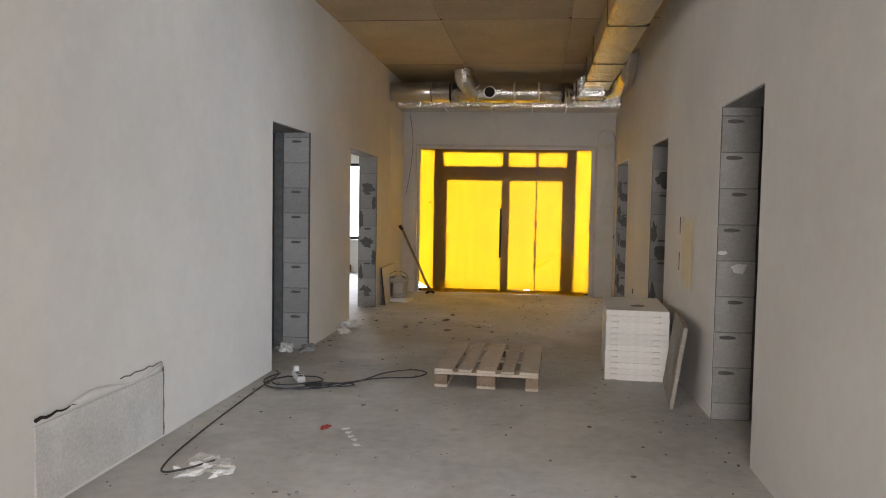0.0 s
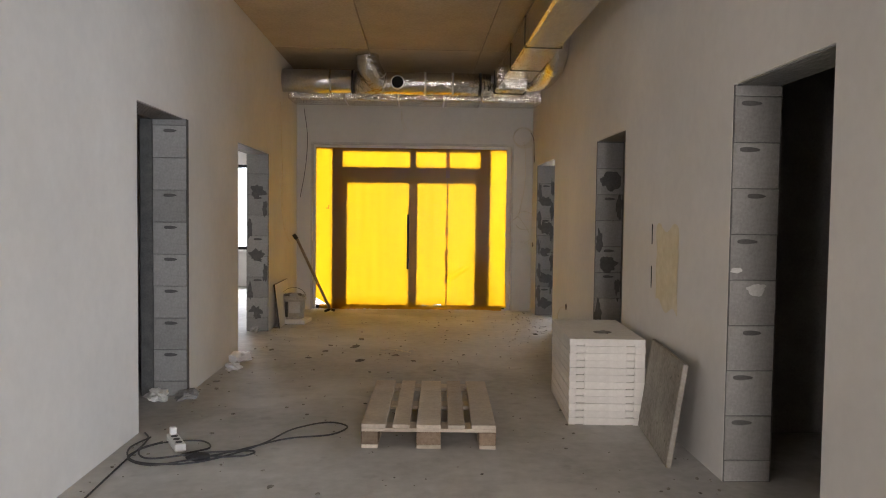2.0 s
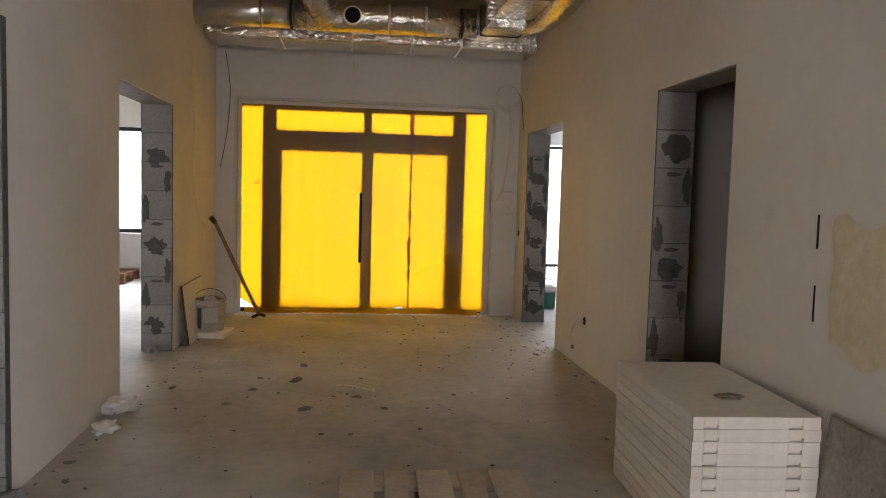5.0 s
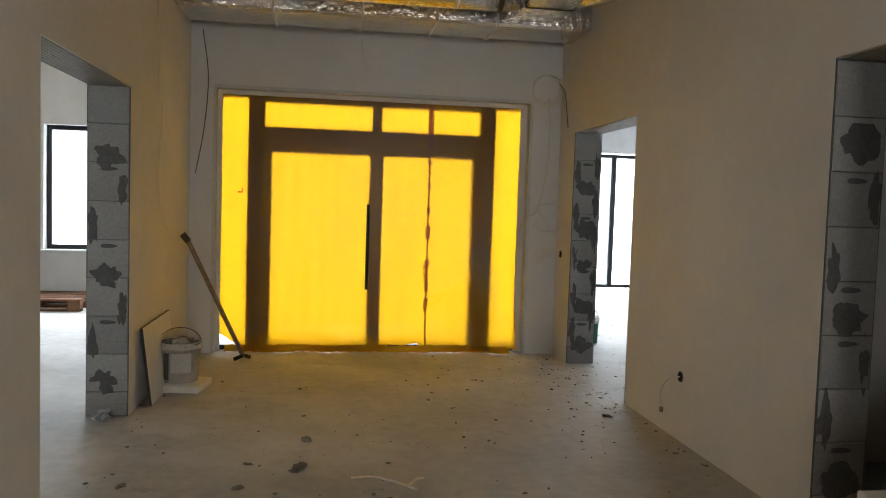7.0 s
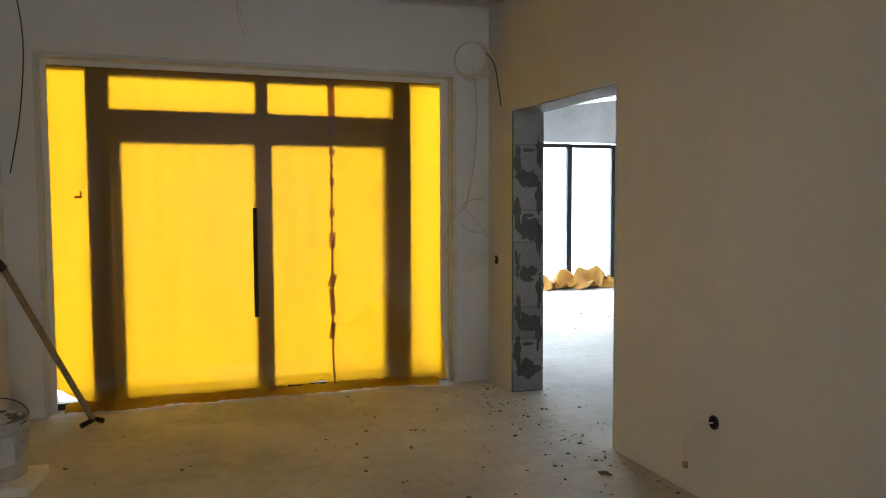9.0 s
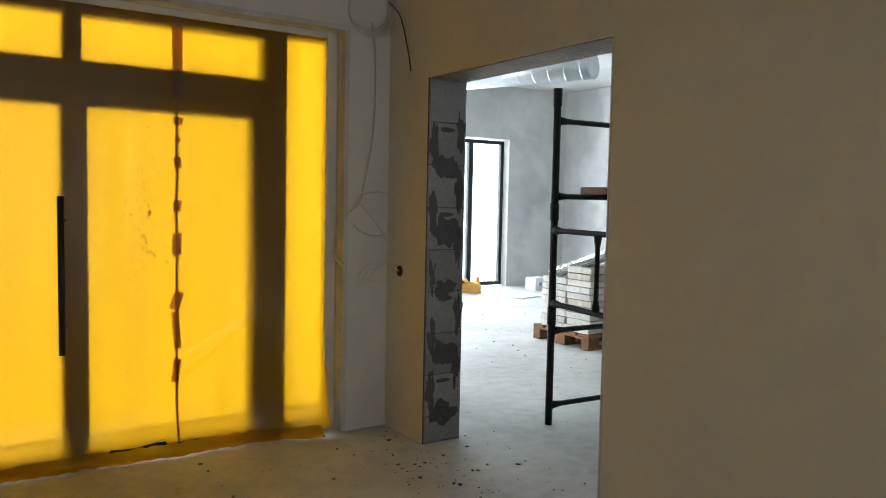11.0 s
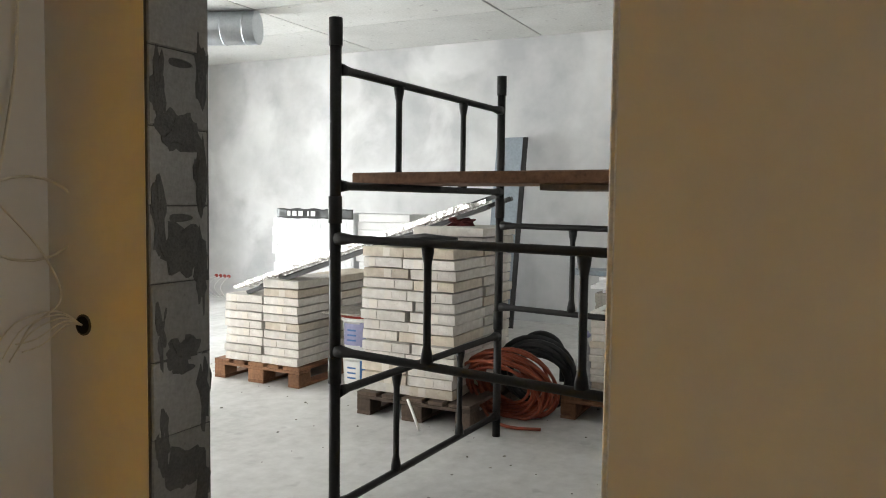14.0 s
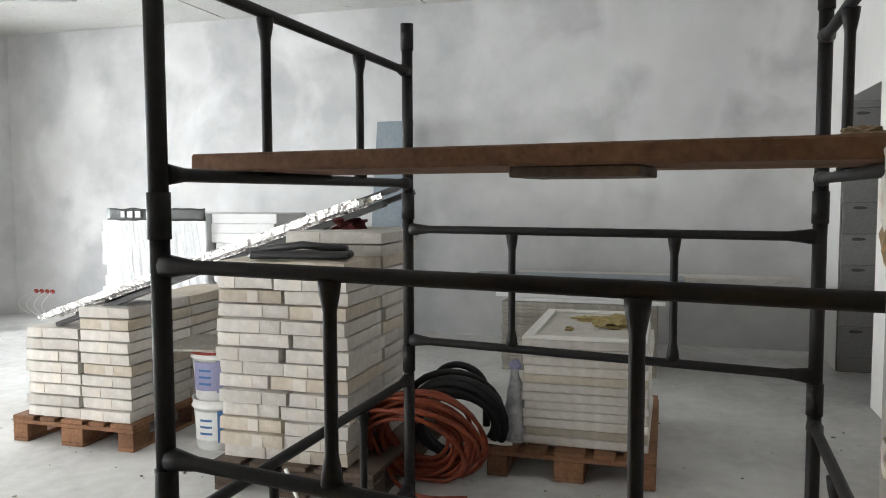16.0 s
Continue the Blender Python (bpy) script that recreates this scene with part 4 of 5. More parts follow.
part("head", tube([(-1.60, 12.06, 0.02), (-1.53, 12.11, 0.045), (-1.48, 12.15, 0.02)], 0.017, 8), M_STEEL, tool, "dark metal head")


# ---- patches, boxes and wires on the walls ----
patch = thing("plaster_patch", box(XL + 0.001, XL + 0.012, 3.2, 4.36, 0.02, 0.40, 0.003), M_PATCH, "rough plaster patch low on the white wall", "wall patch")
part("upper_strip", sheet(14, 2, lambda u, v: (XL + 0.004 + 0.008 * v, 3.45 + 0.9 * u, 0.40 + 0.06 * v * (0.6 + 0.4 * math.sin(u * 7))), 0.004), M_WALL, patch)
part("crack", tube([(XL + 0.013, 3.2 + 0.3 * k / 8, 0.425 + 0.006 * math.sin(k * 2)) for k in range(9)], 0.008, 6, radii=[0.009 - 0.0009 * k for k in range(9)]), M_HOLE_SHADE, patch, "black line painted for the shaded gap above the patch")
part("crack", tube([(XL + 0.006, 4.365 + 0.004 * math.sin(k * 1.9), 0.02 + 0.045 * k) for k in range(10)], 0.007, 5), M_MORTAR, patch)
part("crack", tube([(XL + 0.006, 3.9 + 0.05 * k, 0.455 + 0.006 * math.sin(k * 2.4)) for k in range(10)], 0.003, 5), M_MORTAR, patch)

py = thing("glue_patch", sheet(14, 18, lambda u, v: (XR - 0.003 - 0.008 * abs(noise.noise(Vector((u * 5, v * 1.2, 2)))), 6.16 + 0.44 * u + 0.03 * noise.noise(Vector((v * 4, u, 1))), 0.82 + 0.50 * v + 0.03 * math.sin(u * 9) - 0.05 * (1 - u) * (1 - v))),
           M_YELLOWING, "yellowed glue patch on the white wall", "wall patch")
part("slit", box(XR - 0.004, XR + 0.002, 6.705, 6.715, 1.20, 1.34), M_HOLE_SHADE, py, "black strip painted for the shade in a plaster slit")
part("slit", box(XR - 0.004, XR + 0.002, 6.705, 6.713, 0.90, 1.05), M_HOLE_SHADE, py)


def wall_box(y, z, label):
    b = thing("socket_box", tube([(XR - 0.004, y, z), (XR + 0.001, y, z)], 0.034, 18), M_JOINT, label, "socket box")
    # Flat disc on the wall face, painted for the shade in the box.
    part("hollow", tube([(XR - 0.006, y, z), (XR - 0.0035, y, z)], 0.028, 18), M_HOLE_SHADE, b)
    return b


b1 = wall_box(9.743, 0.39, "open socket box low in the wall with a wire tail")
part("wire", tube(spline([(XR - 0.006, 9.743, 0.39), (XR - 0.06, 9.78, 0.37), (XR - 0.075, 9.85, 0.28), (XR - 0.06, 9.875, 0.2), (XR - 0.055, 9.875, 0.165)], 6), 0.004, 6), M_WIRE, b1)
part("terminal", box(XR - 0.065, XR - 0.045, 9.862, 9.888, 0.14, 0.172, 0.004), M_TIMBER, b1)
b2 = wall_box(12.27, 0.965, "open socket box with frayed wires near the corner")
for k in range(5):
    part("wire", tube(spline([(XR - 0.006, 12.27, 0.965), (XR - 0.05, 12.29 + 0.01 * k, 0.97 + 0.01 * k), (XR - 0.12 - 0.02 * k, 12.30, 0.92 + 0.02 * k), (XR - 0.17 - 0.02 * k, 12.33, 0.90 + 0.03 * math.sin(k * 2))], 5), 0.0025, 5), M_WIRE, b2)

hang = thing("hanging_wires", None, None, "loops of pale wire hanging in the corner by the door", "cable")
part("wire", tube(spline([(1.17, FAR - 0.02, 2.42), (1.20, FAR - 0.02, 2.2), (1.19, FAR - 0.025, 1.8), (1.12, FAR - 0.03, 1.42), (1.10, FAR - 0.04, 1.36), (0.97, FAR - 0.05, 1.25), (0.92, FAR - 0.05, 1.08), (1.0, FAR - 0.04, 0.98)], 8), 0.005, 6), M_WIRE, hang)
part("wire", tube([(1.20 + 0.14 * math.cos(a), FAR - 0.05 - 0.06 * math.cos(a), 1.30 + 0.13 * math.sin(a)) for a in np.linspace(0, math.tau, 30, endpoint=False)], 0.0045, 6, True), M_WIRE, hang)
part("wire", tube(spline([(1.10, FAR - 0.04, 1.36), (1.22, FAR - 0.08, 1.2), (1.27, FAR - 0.1, 1.05), (1.18, FAR - 0.08, 0.97), (1.15, FAR - 0.06, 0.9)], 7), 0.0035, 6), M_WIRE, hang)
coil = thing("wire_coil", None, None, "coil of pale wire hung high on the corner wall", "cable")
for k in range(5):
    part("loop", tube([(1.15 + (0.125 + 0.006 * k) * math.cos(a) + 0.006 * k, FAR - 0.012 - 0.005 * k - 0.02 * math.cos(a), 2.50 - 0.006 * k + (0.125 + 0.005 * k) * math.sin(a)) for a in np.linspace(0, math.tau, 32, endpoint=False)], 0.004, 6, True), M_WIRE, coil)
part("tail", tube(spline([(1.27, FAR - 0.03, 2.55), (1.295, 12.3, 2.45), (1.29, 12.2, 2.25), (1.296, 12.17, 2.12)], 6), 0.004, 6), M_CABLE, coil)
tail = thing("wire_tail", tube(spline([(-0.57, FAR - 0.01, 2.85), (-0.575, FAR - 0.03, 2.72), (-0.55, FAR - 0.04, 2.62), (-0.52, FAR - 0.05, 2.55)], 6), 0.005, 6), M_WIRE, "short pale wire tail above the door", "cable")
part("strand", tube(spline([(-0.57, FAR - 0.01, 2.8), (-0.55, FAR - 0.04, 2.7), (-0.50, FAR - 0.05, 2.57)], 6), 0.004, 6), M_WIRE, tail)
thing("wall_wire", tube(spline([(XL + 0.008, 11.1, 2.75), (XL + 0.01, 11.15, 2.3), (XL + 0.012, 11.22, 1.9), (XL + 0.01, 11.15, 1.5), (XL + 0.012, 11.4, 1.15), (XL + 0.02, 11.8, 0.97), (XL + 0.03, 12.0, 0.97)], 8), 0.004, 6), M_WIRE, "thin pale wire hanging down the white wall", "cable")
thing("corner_wire", tube(spline([(-1.95, FAR - 0.015, 2.85), (-1.90, FAR - 0.015, 2.45), (-1.93, FAR - 0.012, 2.0), (-2.0, FAR - 0.012, 1.6)], 8), 0.004, 6), M_CABLE, "dark wire hanging in the corner beside the door", "cable")

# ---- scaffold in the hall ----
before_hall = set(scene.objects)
PA, PB, PC, PD = Vector((2.17, 11.915, 0)), Vector((3.628, 11.85, 0)), Vector((3.379, 10.417, 0)), Vector((1.921, 10.484, 0))
scaffold = thing("scaffold", None, None, "black painted steel frame scaffold standing on the floor", "scaffold")


def scaffold_frame(a, b, z0, z1, r0, r1):
    """One welded frame: two posts with sleeves, two rails flattened at the ends, two uprights between."""
    up = Vector((0, 0, 1))
    fr = part("frame", bmesh.new(), M_STEEL, scaffold)
    for p in (a, b):
        part("post", tube([p + up * z0, p + up * z1], 0.0215, 12), M_STEEL, fr)
        part("sleeve", tube([p + up * (z1 - 0.005), p + up * (z1 + 0.10)], 0.0255, 12), M_STEEL, fr)
    d = (b - a).normalized()
    for r in (r0, r1):
        pts = [a + d * 0.015, a + d * 0.05, a + d * 0.09, b - d * 0.09, b - d * 0.05, b - d * 0.015]
        part("rail", tube([p + up * r for p in pts], 0.017, 10, radii=[0.027, 0.022, 0.0165, 0.0165, 0.022, 0.027]), M_STEEL, fr)
    for s in (0.30, 0.70):
        p = a.lerp(b, s)
        zs = [r0 + 0.012, r0 + 0.04, r0 + 0.075, r1 - 0.075, r1 - 0.04, r1 - 0.012]
        part("upright", tube([p + up * z for z in zs], 0.013, 10, radii=[0.023, 0.02, 0.0135, 0.0135, 0.02, 0.023]), M_STEEL, fr)


for a, b in ((PA, PB), (PD, PC)):
    scaffold_frame(a, b, 0.0, 0.62, 0.12, 0.578)
for a, b in ((PA, PD), (PB, PC)):
    scaffold_frame(a, b, 0.62, 1.25, 0.745, 1.186 if a is PA else 1.203)
for a, b in ((PA, PB), (PD, PC)):
    scaffold_frame(a, b, 1.25, 1.93, 1.39, 1.84)

RAIL = 1.39 + 0.0165
ON_RAILS = Matrix.Translation((2.50, 12.06, 0)) @ Matrix.Rotation(radians(-7), 4, "Z")
plank = thing("scaffold_plank", box(0, 0.25, -2.1, 0, RAIL, RAIL + 0.048, 0.006), M_PLANK, "thick brown timber plank laid over the scaffold rails", "plank", at=ON_RAILS)
part("cleat", box(0.02, 0.27, -1.14, -0.86, RAIL - 0.026, RAIL - 0.001, 0.003), M_DARKWOOD, plank, "dark cleat under the planks")
thing("scaffold_plank", box(0.26, 0.50, -2.06, 0.02, RAIL, RAIL + 0.045, 0.006), M_PLANK, "thick brown timber plank laid over the scaffold rails", "plank", at=ON_RAILS)
for k, y in enumerate((10.52, 10.44, 10.33)):
    crumpled("wood_chip", 2.40, y, 0.025, (1.4, 0.8, 0.5), M_TIMBER, "wood chip on the scaffold plank", "wood chip", k + 1.2, RAIL + 0.05)


# ---- cartons ----
def carton_mesh(w, d, h, mat, seed):
    """A flat, slightly crushed carton: w along x, d along y, one end at the origin corner, with end flaps and a strip of tape."""
    bm = bmesh.new()
    nx, ny = 8, 6
    bmesh.ops.create_cube(bm, size=1.0, matrix=Matrix.Translation((w / 2, d / 2, (h - 0.003) / 2)) @ Matrix.Diagonal((w, d, h - 0.003, 1)))
    bmesh.ops.subdivide_edges(bm, edges=[e for e in bm.edges if abs(e.verts[0].co.x - e.verts[1].co.x) > 0.1], cuts=nx - 1)
    bmesh.ops.subdivide_edges(bm, edges=[e for e in bm.edges if abs(e.verts[0].co.y - e.verts[1].co.y) > 0.1], cuts=ny - 1)
    for v in bm.verts:
        q = Vector((v.co.x * 6, v.co.y * 6, v.co.z * 9 + seed * 5.3))
        end = 1.0 if v.co.x < 0.01 or v.co.y < 0.01 or v.co.y > d - 0.01 else 0.3
        bulge = math.sin(math.pi * min(max(v.co.y / d, 0), 1))
        v.co += Vector((-0.004 * bulge * (v.co.x < 0.01) + 0.006 * end * noise.noise(q), 0.006 * end * noise.noise(q + Vector((7, 0, 0))), 0.0035 * noise.noise(q + Vector((0, 9, 0)))))
        if v.co.z > h / 2 and end == 1.0:
            v.co.z -= 0.005
        v.co.z = max(v.co.z, 0)
    rnd = random.Random(seed)
    c = d * rnd.uniform(0.25, 0.7)
    made = len(bm.faces)
    add_box(bm, -0.0072, -0.002, c, c + 0.05, 0.002, h - 0.009)
    bm.faces.ensure_lookup_table()
    for i, f in enumerate(bm.faces):
        f.material_index = 0 if i < made else 1
    me = finish("flat_carton", bm, mat)
    me.materials.append(M_TAPE_TAN)
    return me


def cartons(x0, ycols, z0, layers, depth, h, rows, group, label, jitter=0.010, turn=0.0, split=0.0):
    """Columns of flat cartons; ycols are (start, width)."""
    kinds = {}
    shift = [0.0 if random.random() < 0.4 else random.uniform(-split, split) for _ in range(40)]
    for c, (y, w) in enumerate(ycols):
        for mat in (M_CARTON, M_CARTON_B):
            for n in range(4):
                kinds[(c, mat.name, n)] = carton_mesh(depth, w - 0.008, h, mat, n + c * 4)
        for r in range(rows):
            for k in range(layers[c]):
                tan = random.random() < 0.28
                ob = new("flat_carton", kinds[(c, (M_CARTON_B if tan else M_CARTON).name, random.randrange(4))])
                j = lambda s: random.uniform(-s, s)
                ob.matrix_basis = Matrix.Translation((x0 + r * (depth + 0.012) + j(jitter), y + (shift[k] if c == 0 else 0) + j(jitter * 0.5), z0 + k * h)) @ Matrix.Rotation(radians(turn) + j(0.016), 4, "Z") @ Matrix.Diagonal((1, 1 + (shift[k] if c else -shift[k]) / w, 1, 1))
                tagged(ob, ("tan " if tan else "pale grey ") + label, "carton", group)


pallet(M_REDWOOD, Matrix.Translation((3.95, 14.17, 0)) @ Matrix.Rotation(radians(-90), 4, "Z"), "brown pallet under stacked cartons")
cartons(3.985, [(13.765, 0.335), (13.455, 0.305)], 0.146, [8, 10], 0.52, 0.0615, 2, "cartons on the far pallet", "flat carton stacked on a brown pallet")
pallet(M_DARKWOOD, Matrix.Translation((3.64, 12.76, 0)) @ Matrix.Rotation(radians(-90), 4, "Z"), "dark pallet under a tall stack of cartons")
cartons(3.68, [(12.445, 0.31), (12.14, 0.30)], 0.146, [14, 14], 0.42, 0.065, 2, "cartons on the dark pallet", "flat carton in a tall stack on a dark pallet", jitter=0.018, split=0.07)
cartons(3.98, [(12.10, 0.48)], 0.146 + 14 * 0.065, [2], 0.52, 0.06, 1, "cartons on top", "flat carton lying across the tall stack", jitter=0.015)
pallet(M_REDWOOD, Matrix.Translation((4.14, 11.65, 0)) @ Matrix.Rotation(radians(-90), 4, "Z"), "brown pallet under framed panels")

# framed panels on the third pallet
for k in range(12):
    bm = box(0, 0.88, 0, 0.56, 0, 0.041, 0.004)
    fp = thing("framed_panel", bm, M_CARTON if k not in (1, 7) else M_CARTON_B, "pale framed panel stacked on a brown pallet", "building panel", "stacked framed panels",
               at=turned(4.22 + random.uniform(-0.01, 0.01), 10.94 + random.uniform(-0.008, 0.008), random.uniform(-0.8, 0.8), 0.146 + 0.0425 * k))
    if k == 11:
        for a, b, c, d in ((0, 0.88, 0, 0.05), (0, 0.88, 0.51, 0.56), (0, 0.05, 0.05, 0.51), (0.83, 0.88, 0.05, 0.51)):
            part("rim", box(a, b, c, d, 0.0415, 0.055, 0.003), M_GYPSUM, fp)
TOPC = 0.146 + 0.0425 * 11 + 0.041
crumpled("wool_piece", 4.72, 11.12, 0.09, (1.0, 1.7, 0.28), M_WOOL, "torn yellow mineral wool on the top panel", "insulation", 2.2, TOPC)
crumpled("wool_piece", 4.82, 11.25, 0.06, (0.9, 1.6, 0.25), M_WOOL, "torn yellow mineral wool on the top panel", "insulation", 4.4, TOPC)
crumpled("mortar_crumb", 4.5, 11.32, 0.022, (1, 1, 0.6), M_WOOL, "small brown crumb on the top panel", "rubble", 3.3, TOPC)

# ---- on and beside the cartons ----
bundle = thing("profile_bundle", None, None, "long foil-wrapped metal profiles leaning across the cartons", "metal profiles")
for k, (dx, dz, cut, mat) in enumerate(((0, 0, 0.90, M_FOIL), (0.055, 0.004, 0.93, M_FOIL), (0.11, 0.0, 0.88, M_FOIL), (0.03, 0.03, 0.86, M_FOIL), (0.085, 0.032, 0.95, M_DARKFILM), (0.165, -0.004, 0.97, M_DARKFILM), (0.0, -0.028, 0.92, M_DARKFILM))):
    a, b = Vector((4.03 + dx, 14.04 - 0.02 * k, 0.675 + dz)), Vector((4.20 + dx, 12.06 - 0.01 * k, 1.385 + dz))
    d = (b - a) * cut
    q = d.to_track_quat("Y", "Z").to_matrix().to_4x4()
    bm = box(-0.026, 0.026, 0, d.length, -0.013, -0.010)
    for x in (-0.026, 0.023):
        add_box(bm, x, x + 0.003, 0, d.length, -0.0098, 0.013)
    add_box(bm, -0.0225, 0.0225, 0.002, d.length - 0.002, -0.0095, 0.009)
    part("profile", bm, mat, bundle, at=Matrix.Translation(a) @ q)
ZB = 0.146 + 14 * 0.065
bag = thing("black_clamp", box(-0.05, 0.05, -0.22, 0.22, 0, 0.035, 0.01), M_DARKFILM, "black clamp lying on the cartons", "hand tool", at=turned(3.76, 12.38, 12, ZB + 0.004))
part("jaw", tube([(0, -0.2, 0.04), (0.02, 0.0, 0.06), (0.0, 0.24, 0.03)], 0.018, 8), M_DARKFILM, bag)
crumpled("red_rag", 4.2, 12.34, 0.07, (0.8, 1.3, 0.5), M_RAG, "dark red rag on the top carton", "rag", 1.6, ZB + 0.12)

for z, mat, label in ((0.0, M_BLUE, "white bucket with a blue label on the floor"), (0.265, M_LILAC, "white bucket with a violet label on another bucket")):
    b = bucket("paint_bucket", 0.135, 0.27, M_WHITE, turned(4.2, 13.08, 0, z), label, "stacked buckets", False)
    part("label_print", sheet(12, 2, lambda u, v: (0.134 * math.cos(2.6 + 1.3 * u), 0.134 * math.sin(2.6 + 1.3 * u), 0.06 + 0.15 * v)), M_WHITE if z == 0 else mat, b, "printed label")
    part("label_bar", sheet(5, 2, lambda u, v: (0.136 * math.cos(3.6 + 0.3 * u), 0.136 * math.sin(3.6 + 0.3 * u), 0.05 + 0.17 * v)), mat, b, "coloured label bar")
    for k in range(3):
        part("print_line", sheet(5, 1, lambda u, v: (0.1365 * math.cos(2.9 + 0.5 * u), 0.1365 * math.sin(2.9 + 0.5 * u), 0.09 + 0.035 * k + 0.012 * v)), M_BLUE, b)
    if z:
        part("lid_rim", tube([(0.142 * math.cos(a), 0.142 * math.sin(a), 0.258) for a in np.linspace(0, math.tau, 28, endpoint=False)], 0.008, 6, True), M_RED, b, "red lid rim")
thing("cover_board", box(-0.2, 0.2, -0.22, 0.26, 0, 0.012, 0.003), M_GREYPANEL, "thin grey board covering the buckets", "board", at=turned(4.24, 13.05, 10, 0.538))


def hose(name, centre, radius, loops, r, mat, tilt, label, seed, tail):
    """Loose coil of hose, leaning."""
    m = Matrix.Translation(centre) @ Matrix.Rotation(radians(tilt[0]), 4, "Y") @ Matrix.Rotation(radians(tilt[1]), 4, "X")
    pts = []
    for k in range(loops * 26):
        a = math.tau * k / 26
        q = 1 + 0.42 * noise.noise(Vector((a * 0.17, seed, 0)))
        lean = 0.5 * noise.noise(Vector((a * 0.11, 9, seed)))
        y, z = radius * q * math.cos(a), radius * q * math.sin(a)
        pts.append(m @ Vector((0.15 * noise.noise(Vector((a * 0.21, 5, seed))) + lean * z * 0.5, y + 0.10 * noise.noise(Vector((a * 0.13, 2, seed))), z)))
    for p in pts:
        p.z = max(p.z, r)
    return thing(name, tube(pts + spline([pts[-1]] + tail, 6)[1:], r, 8), mat, label, "hose")


hose("orange_hose", (3.96, 11.92, 0.215), 0.22, 24, 0.0095, M_ORANGE, (-30, 20), "coiled orange hose leaning on the cartons", 1.2, [(3.85, 12.0, 0.05), (3.78, 11.85, 0.015), (3.82, 11.66, 0.014)])
hose("black_hose", (4.16, 11.80, 0.25), 0.20, 6, 0.018, M_RUBBER, (-15, 18), "coiled black rubber hose beside the orange one", 2.9, [(4.28, 11.93, 0.44), (4.3, 11.82, 0.49), (4.28, 11.70, 0.42), (4.26, 11.68, 0.2)])

bm = sheet(20, 14, lambda u, v: ((0.052 - 0.035 * v ** 2 + 0.012 * noise.noise(Vector((u * 8, v * 5, 1)))) * math.cos(u * math.tau), (0.06 - 0.048 * v ** 2 + 0.014 * noise.noise(Vector((u * 7, v * 6, 4)))) * math.sin(u * math.tau), 0.36 * v))
bg = thing("plastic_bag", bm, M_BAG, "tied grey-white printed bag standing on the pallet", "bag", at=turned(4.25, 11.54, 20, 0.146))
part("knot", lump(0.022, (1, 1.4, 1.2), 0.5, 2), M_LILAC, bg, "bluish knot", at=Matrix.Translation((0, 0, 0.37)))
thing("dark_bottle", lathe([(0.035, 0), (0.036, 0.2), (0.02, 0.24), (0.015, 0.28)], 14), M_RUBBER, "dark bottle behind the bag", "bottle", at=turned(4.31, 11.50, 0, 0.146))
thing("white_offcut", box(-0.05, 0.05, -0.06, 0.06, 0, 0.015, 0.003), M_GYPSUM, "white offcut on the pallet corner", "offcut", at=turned(4.2, 11.61, 20, 0.146) @ Matrix.Rotation(radians(10), 4, "X"))
thing("white_strip", tube([(3.62, 12.40, 0.14), (3.5, 12.26, 0.008)], 0.008, 6), M_WHITE, "white plastic strip leaning on the pallet", "plastic strip")

# ---- insulation packs ----
eps = thing("insulation_pack", box(6.0, 6.5, 14.32, 15.24, 0, 1.20, 0.01), M_WRAP, "shrink-wrapped white insulation boards with a black band", "insulation pack")
bm = sheet(30, 5, lambda u, v: (5.992 + 0.02 * abs(noise.noise(Vector((u * 20, v * 3, 1)))) * -1, 14.32 + 0.91 * u, 1.14 + 0.10 * v + 0.012 * noise.noise(Vector((u * 9, v, 2)))), 0.004)
band = part("band", bm, M_DARKFILM, eps, "black wrapping band with pale print")
for k, w in enumerate((0.035, 0.05, 0.05, 0.02, 0.05)):
    part("print_mark", box(5.968, 5.971, 15.05 - 0.075 * k, 15.05 - 0.075 * k + w, 1.165, 1.215), M_WHITE, band, "pale printed bar")
for k in range(22):
    y = 14.42 + 0.036 * k + random.uniform(-0.01, 0.01)
    part("crease", tube([(5.996, y, 1.13), (5.998, y - 0.03 - random.uniform(0, 0.08), 0.5)], 0.0022, 5), M_WRAP, eps)
for k in range(15):
    thing("insulation_board", box(0, 0.5, 0, 0.56, 0, 0.078, 0.004), M_EPS, "white polystyrene board in a stack", "insulation board", "stacked insulation boards", at=turned(6.02 + random.uniform(-0.02, 0.02), 13.73 + random.uniform(-0.04, 0.04), random.uniform(-2, 2), 0.08 * k))
for k in range(12):
    thing("insulation_board", box(0, 0.4, 0, 0.06, 0, 0.093, 0.004), M_EPS, "white polystyrene board in a stack", "insulation board", "stacked insulation boards", at=turned(6.04 + random.uniform(-0.02, 0.02), 15.245 + random.uniform(0, 0.03), 0, 0.095 * k))

# ---- white boards piled behind the panels ----
for k in range(23):
    pale = k > 17
    thing("loose_board", box(0, 0.7, 0, 1.1, 0, 0.028, 0.003), M_EPS if pale else M_GREYPANEL, ("white" if pale else "grey") + " board in a ragged low pile", "board", "piled boards",
          at=turned(6.27 + random.uniform(-0.03, 0.03), 10.93 + random.uniform(-0.06, 0.06) * pale, random.uniform(-1.5, 1.5) * pale, 0.001 + 0.0295 * k))
thing("dark_board", box(6.25, 6.55, 10.75, 12.26, 0.686, 0.73, 0.004), M_SLATE, "long grey composite board lying on white boards", "board")
thing("pale_board", box(6.57, 6.85, 9.95, 12.0, 0.686, 0.715, 0.004), M_CARTON, "long pale board lying on white boards", "board")

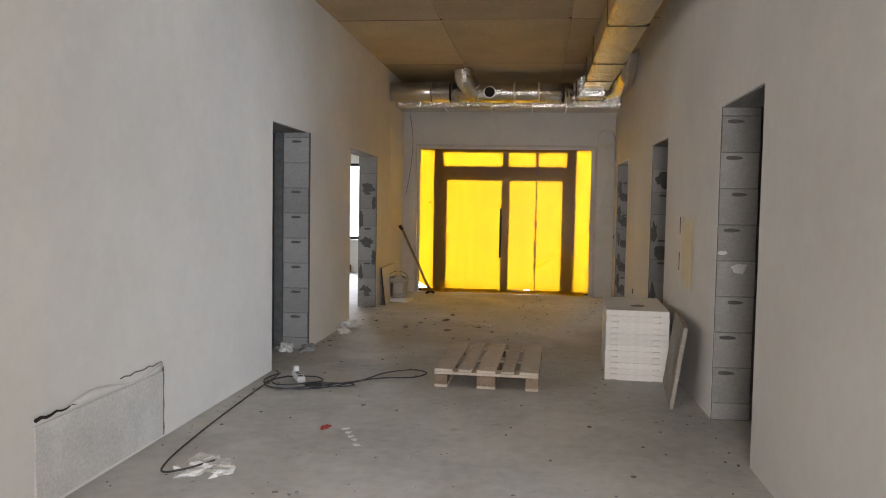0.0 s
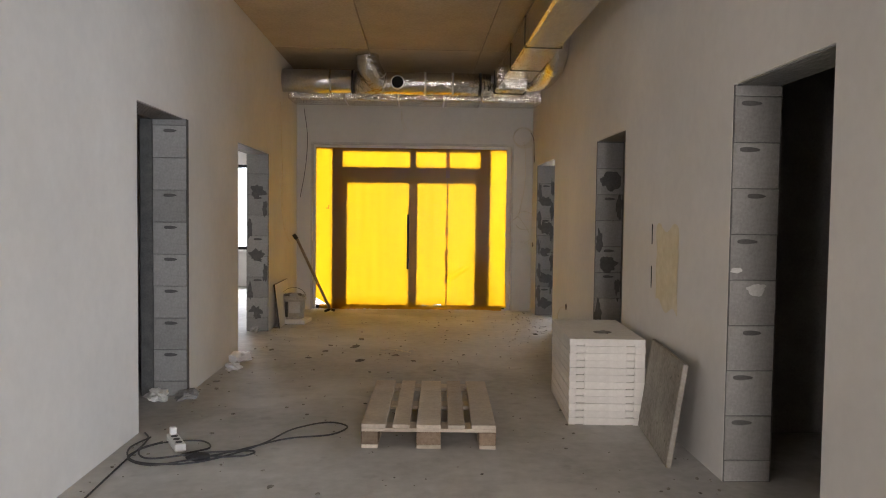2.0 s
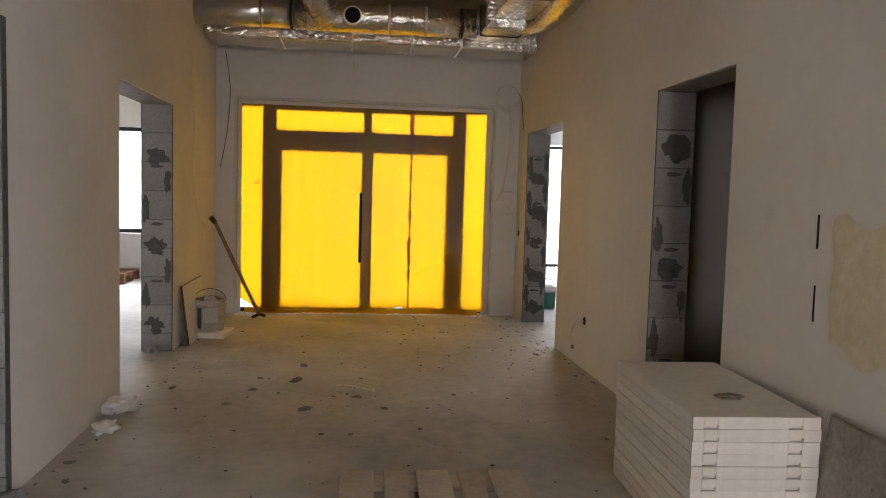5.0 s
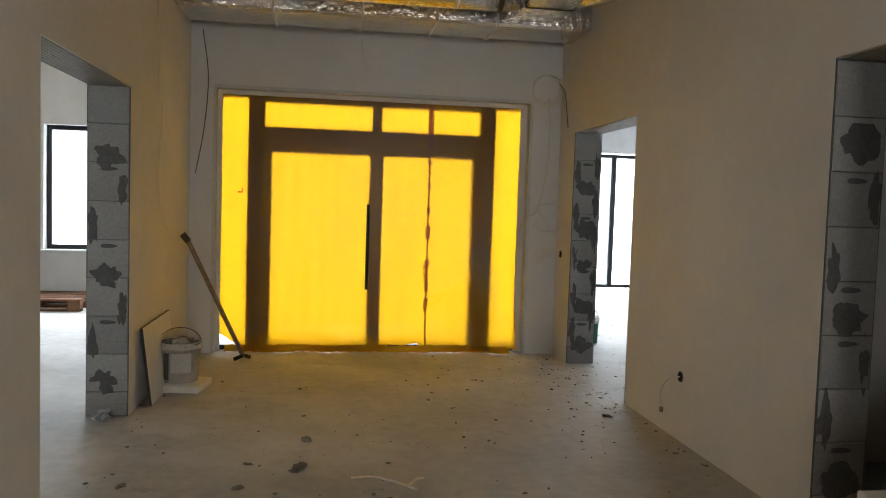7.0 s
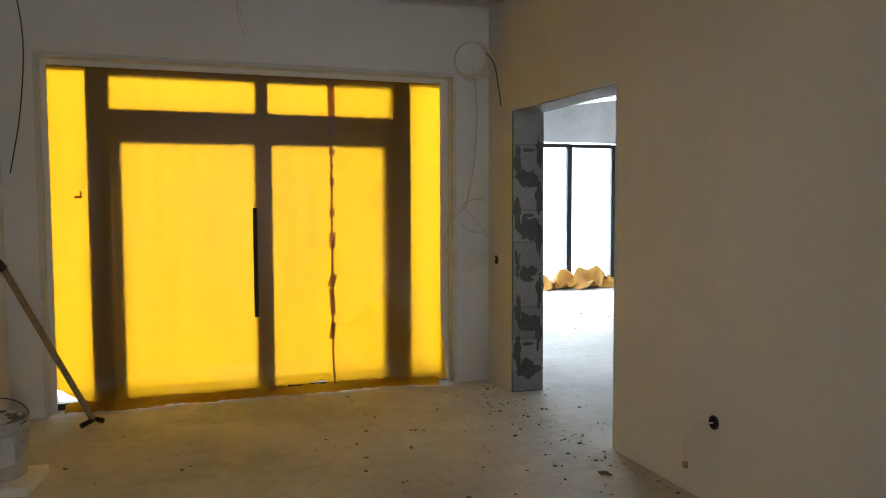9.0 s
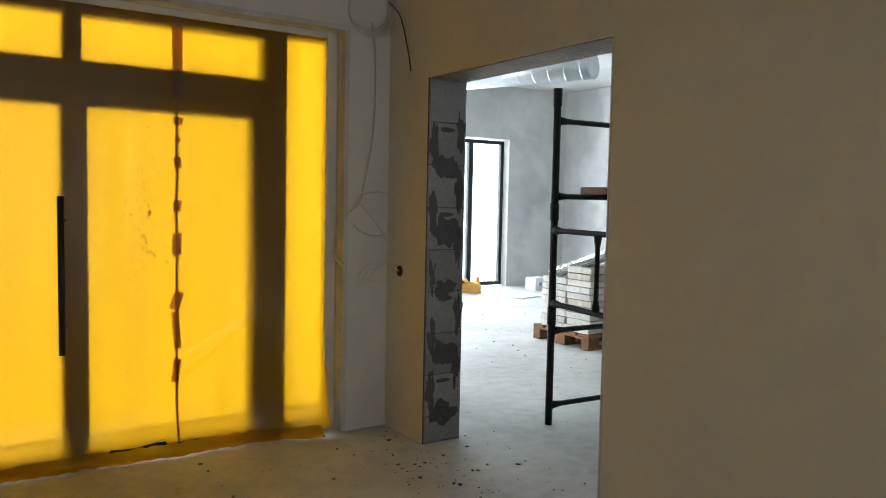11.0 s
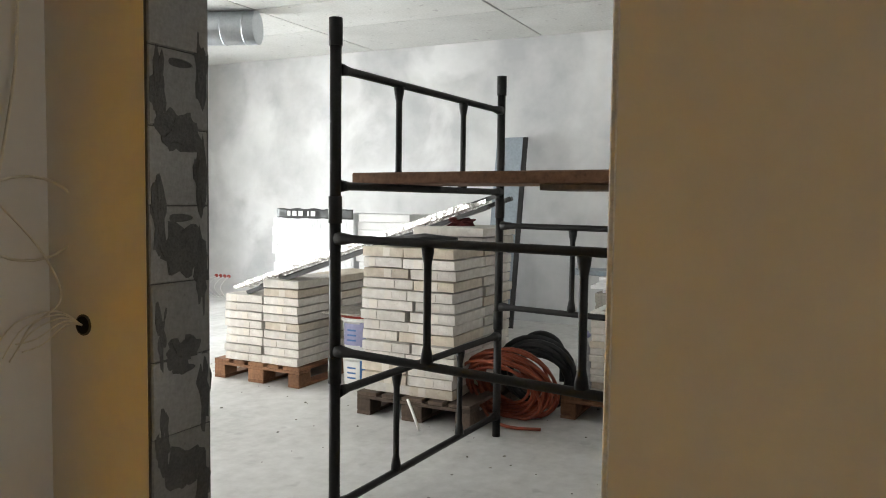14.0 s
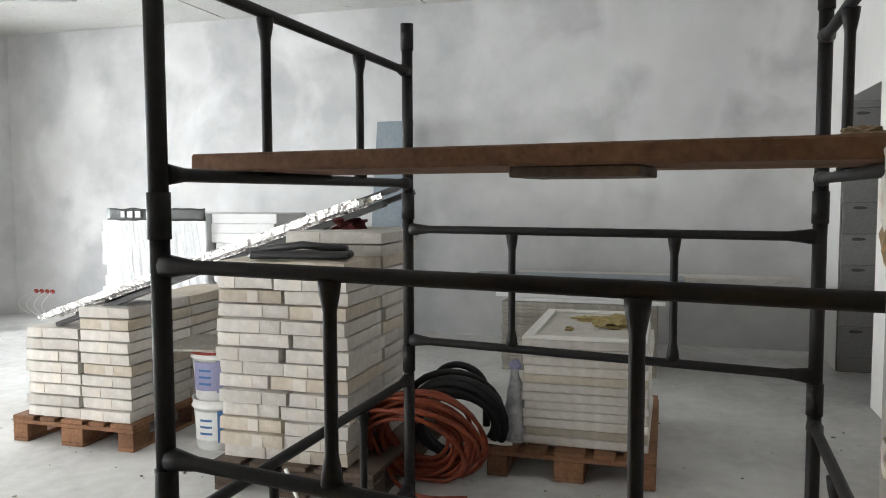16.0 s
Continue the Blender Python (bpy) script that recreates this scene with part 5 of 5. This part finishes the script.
# ---- against the hall wall ----
lean = Matrix.Translation((7.03, 13.12, 0)) @ Matrix.Rotation(radians(9.8), 4, "Y")
gb = thing("grey_board", box(-0.02, 0, 0, 0.29, 0, 2.06, 0.003), M_SLATE, "tall grey composite board leaning on the wall", "board", at=lean)
part("dark_edge", box(-0.022, 0.002, -0.05, -0.001, 0, 2.06, 0.002), M_STEEL, gb, "dark edge strip")
part("wrap_scrap", sheet(6, 10, lambda u, v: (-0.024 - 0.012 * abs(noise.noise(Vector((u * 5, v * 6, 1)))), 0.12 + 0.17 * u, 0.02 + 0.55 * v)), M_WRAP, gb, "clear wrapping scrap")
so = thing("socket_group", None, None, "row of red socket boxes with wire loops in the grey wall", "socket box")
for k in range(4):
    part("socket_box", tube([(7.385, 17.34 - 0.07 * k, 0.29), (7.401, 17.34 - 0.07 * k, 0.29)], 0.024, 14), M_RED, so)
for k in range(4):
    part("wire", tube(spline([(7.385, 17.34 - 0.07 * k, 0.28), (7.3, 17.42 - 0.1 * k, 0.24), (7.27, 17.46 - 0.1 * k, 0.15), (7.3, 17.38 - 0.08 * k, 0.06), (7.33, 17.3 - 0.06 * k, 0.01)], 6), 0.004, 6), M_WHITE, so)
wb = thing("white_box", box(-0.13, 0.13, -0.1, 0.1, 0, 0.2, 0.008), M_WHITE, "small white carton standing on the floor", "carton", at=turned(6.55, 17.2, 12))
part("print_mark", box(-0.05, 0.04, -0.104, -0.1005, 0.08, 0.13), M_LILAC, wb)
thing("gypsum_offcut", box(-0.28, 0.28, -0.13, 0.13, 0, 0.02, 0.003), M_GYPSUM, "white gypsum offcut lying on the floor", "building panel", at=turned(5.9, 16.65, 15))
for k, (x, s) in enumerate(((5.0, 1.0), (5.4, 1.3), (4.6, 0.8), (5.75, 0.8))):
    thing("film_scrap", sheet(12, 12, lambda u, v: ((u - 0.5) * 0.6 * s, (v - 0.5) * 0.4 + 0.05 * noise.noise(Vector((u * 5, v * 3, k))), 0.01 + 0.36 * s * max(0, noise.noise(Vector((u * 3.2 + k, v * 2.7, 1))) + 0.28) * (1 - abs(2 * u - 1) ** 3))),
          M_ORANGE_FILM, "crumpled orange film heaped under the window", "plastic scrap", at=turned(x - 0.25, 17.5, k * 20))
gbk = bucket("green_bucket", 0.14, 0.29, M_WHITE, turned(1.83, 13.0, 0), "white bucket with a dark green label on the floor")
part("label_print", sheet(14, 2, lambda u, v: (0.139 * math.cos(2.9 + 2.6 * u), 0.139 * math.sin(2.9 + 2.6 * u), 0.02 + 0.2 * v)), M_GREEN, gbk, "dark green label")

# the hall's things scaled about the scaffold's corner to fit the camera's view
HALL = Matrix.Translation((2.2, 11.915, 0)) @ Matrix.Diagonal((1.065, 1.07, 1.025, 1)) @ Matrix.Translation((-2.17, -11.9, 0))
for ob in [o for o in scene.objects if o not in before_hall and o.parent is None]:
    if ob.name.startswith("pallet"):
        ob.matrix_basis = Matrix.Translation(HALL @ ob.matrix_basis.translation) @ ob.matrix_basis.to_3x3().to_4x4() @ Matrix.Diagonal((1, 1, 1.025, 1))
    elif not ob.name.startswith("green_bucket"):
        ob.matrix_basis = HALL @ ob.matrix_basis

# ---- side room, seen through the west opening ----
pallet(M_REDWOOD, turned(-4.55, 15.0, 0), "brown pallet lying under the window").matrix_basis = Matrix.Translation((-4.9, 15.7, 0)) @ Matrix.Rotation(radians(-90), 4, "Z")
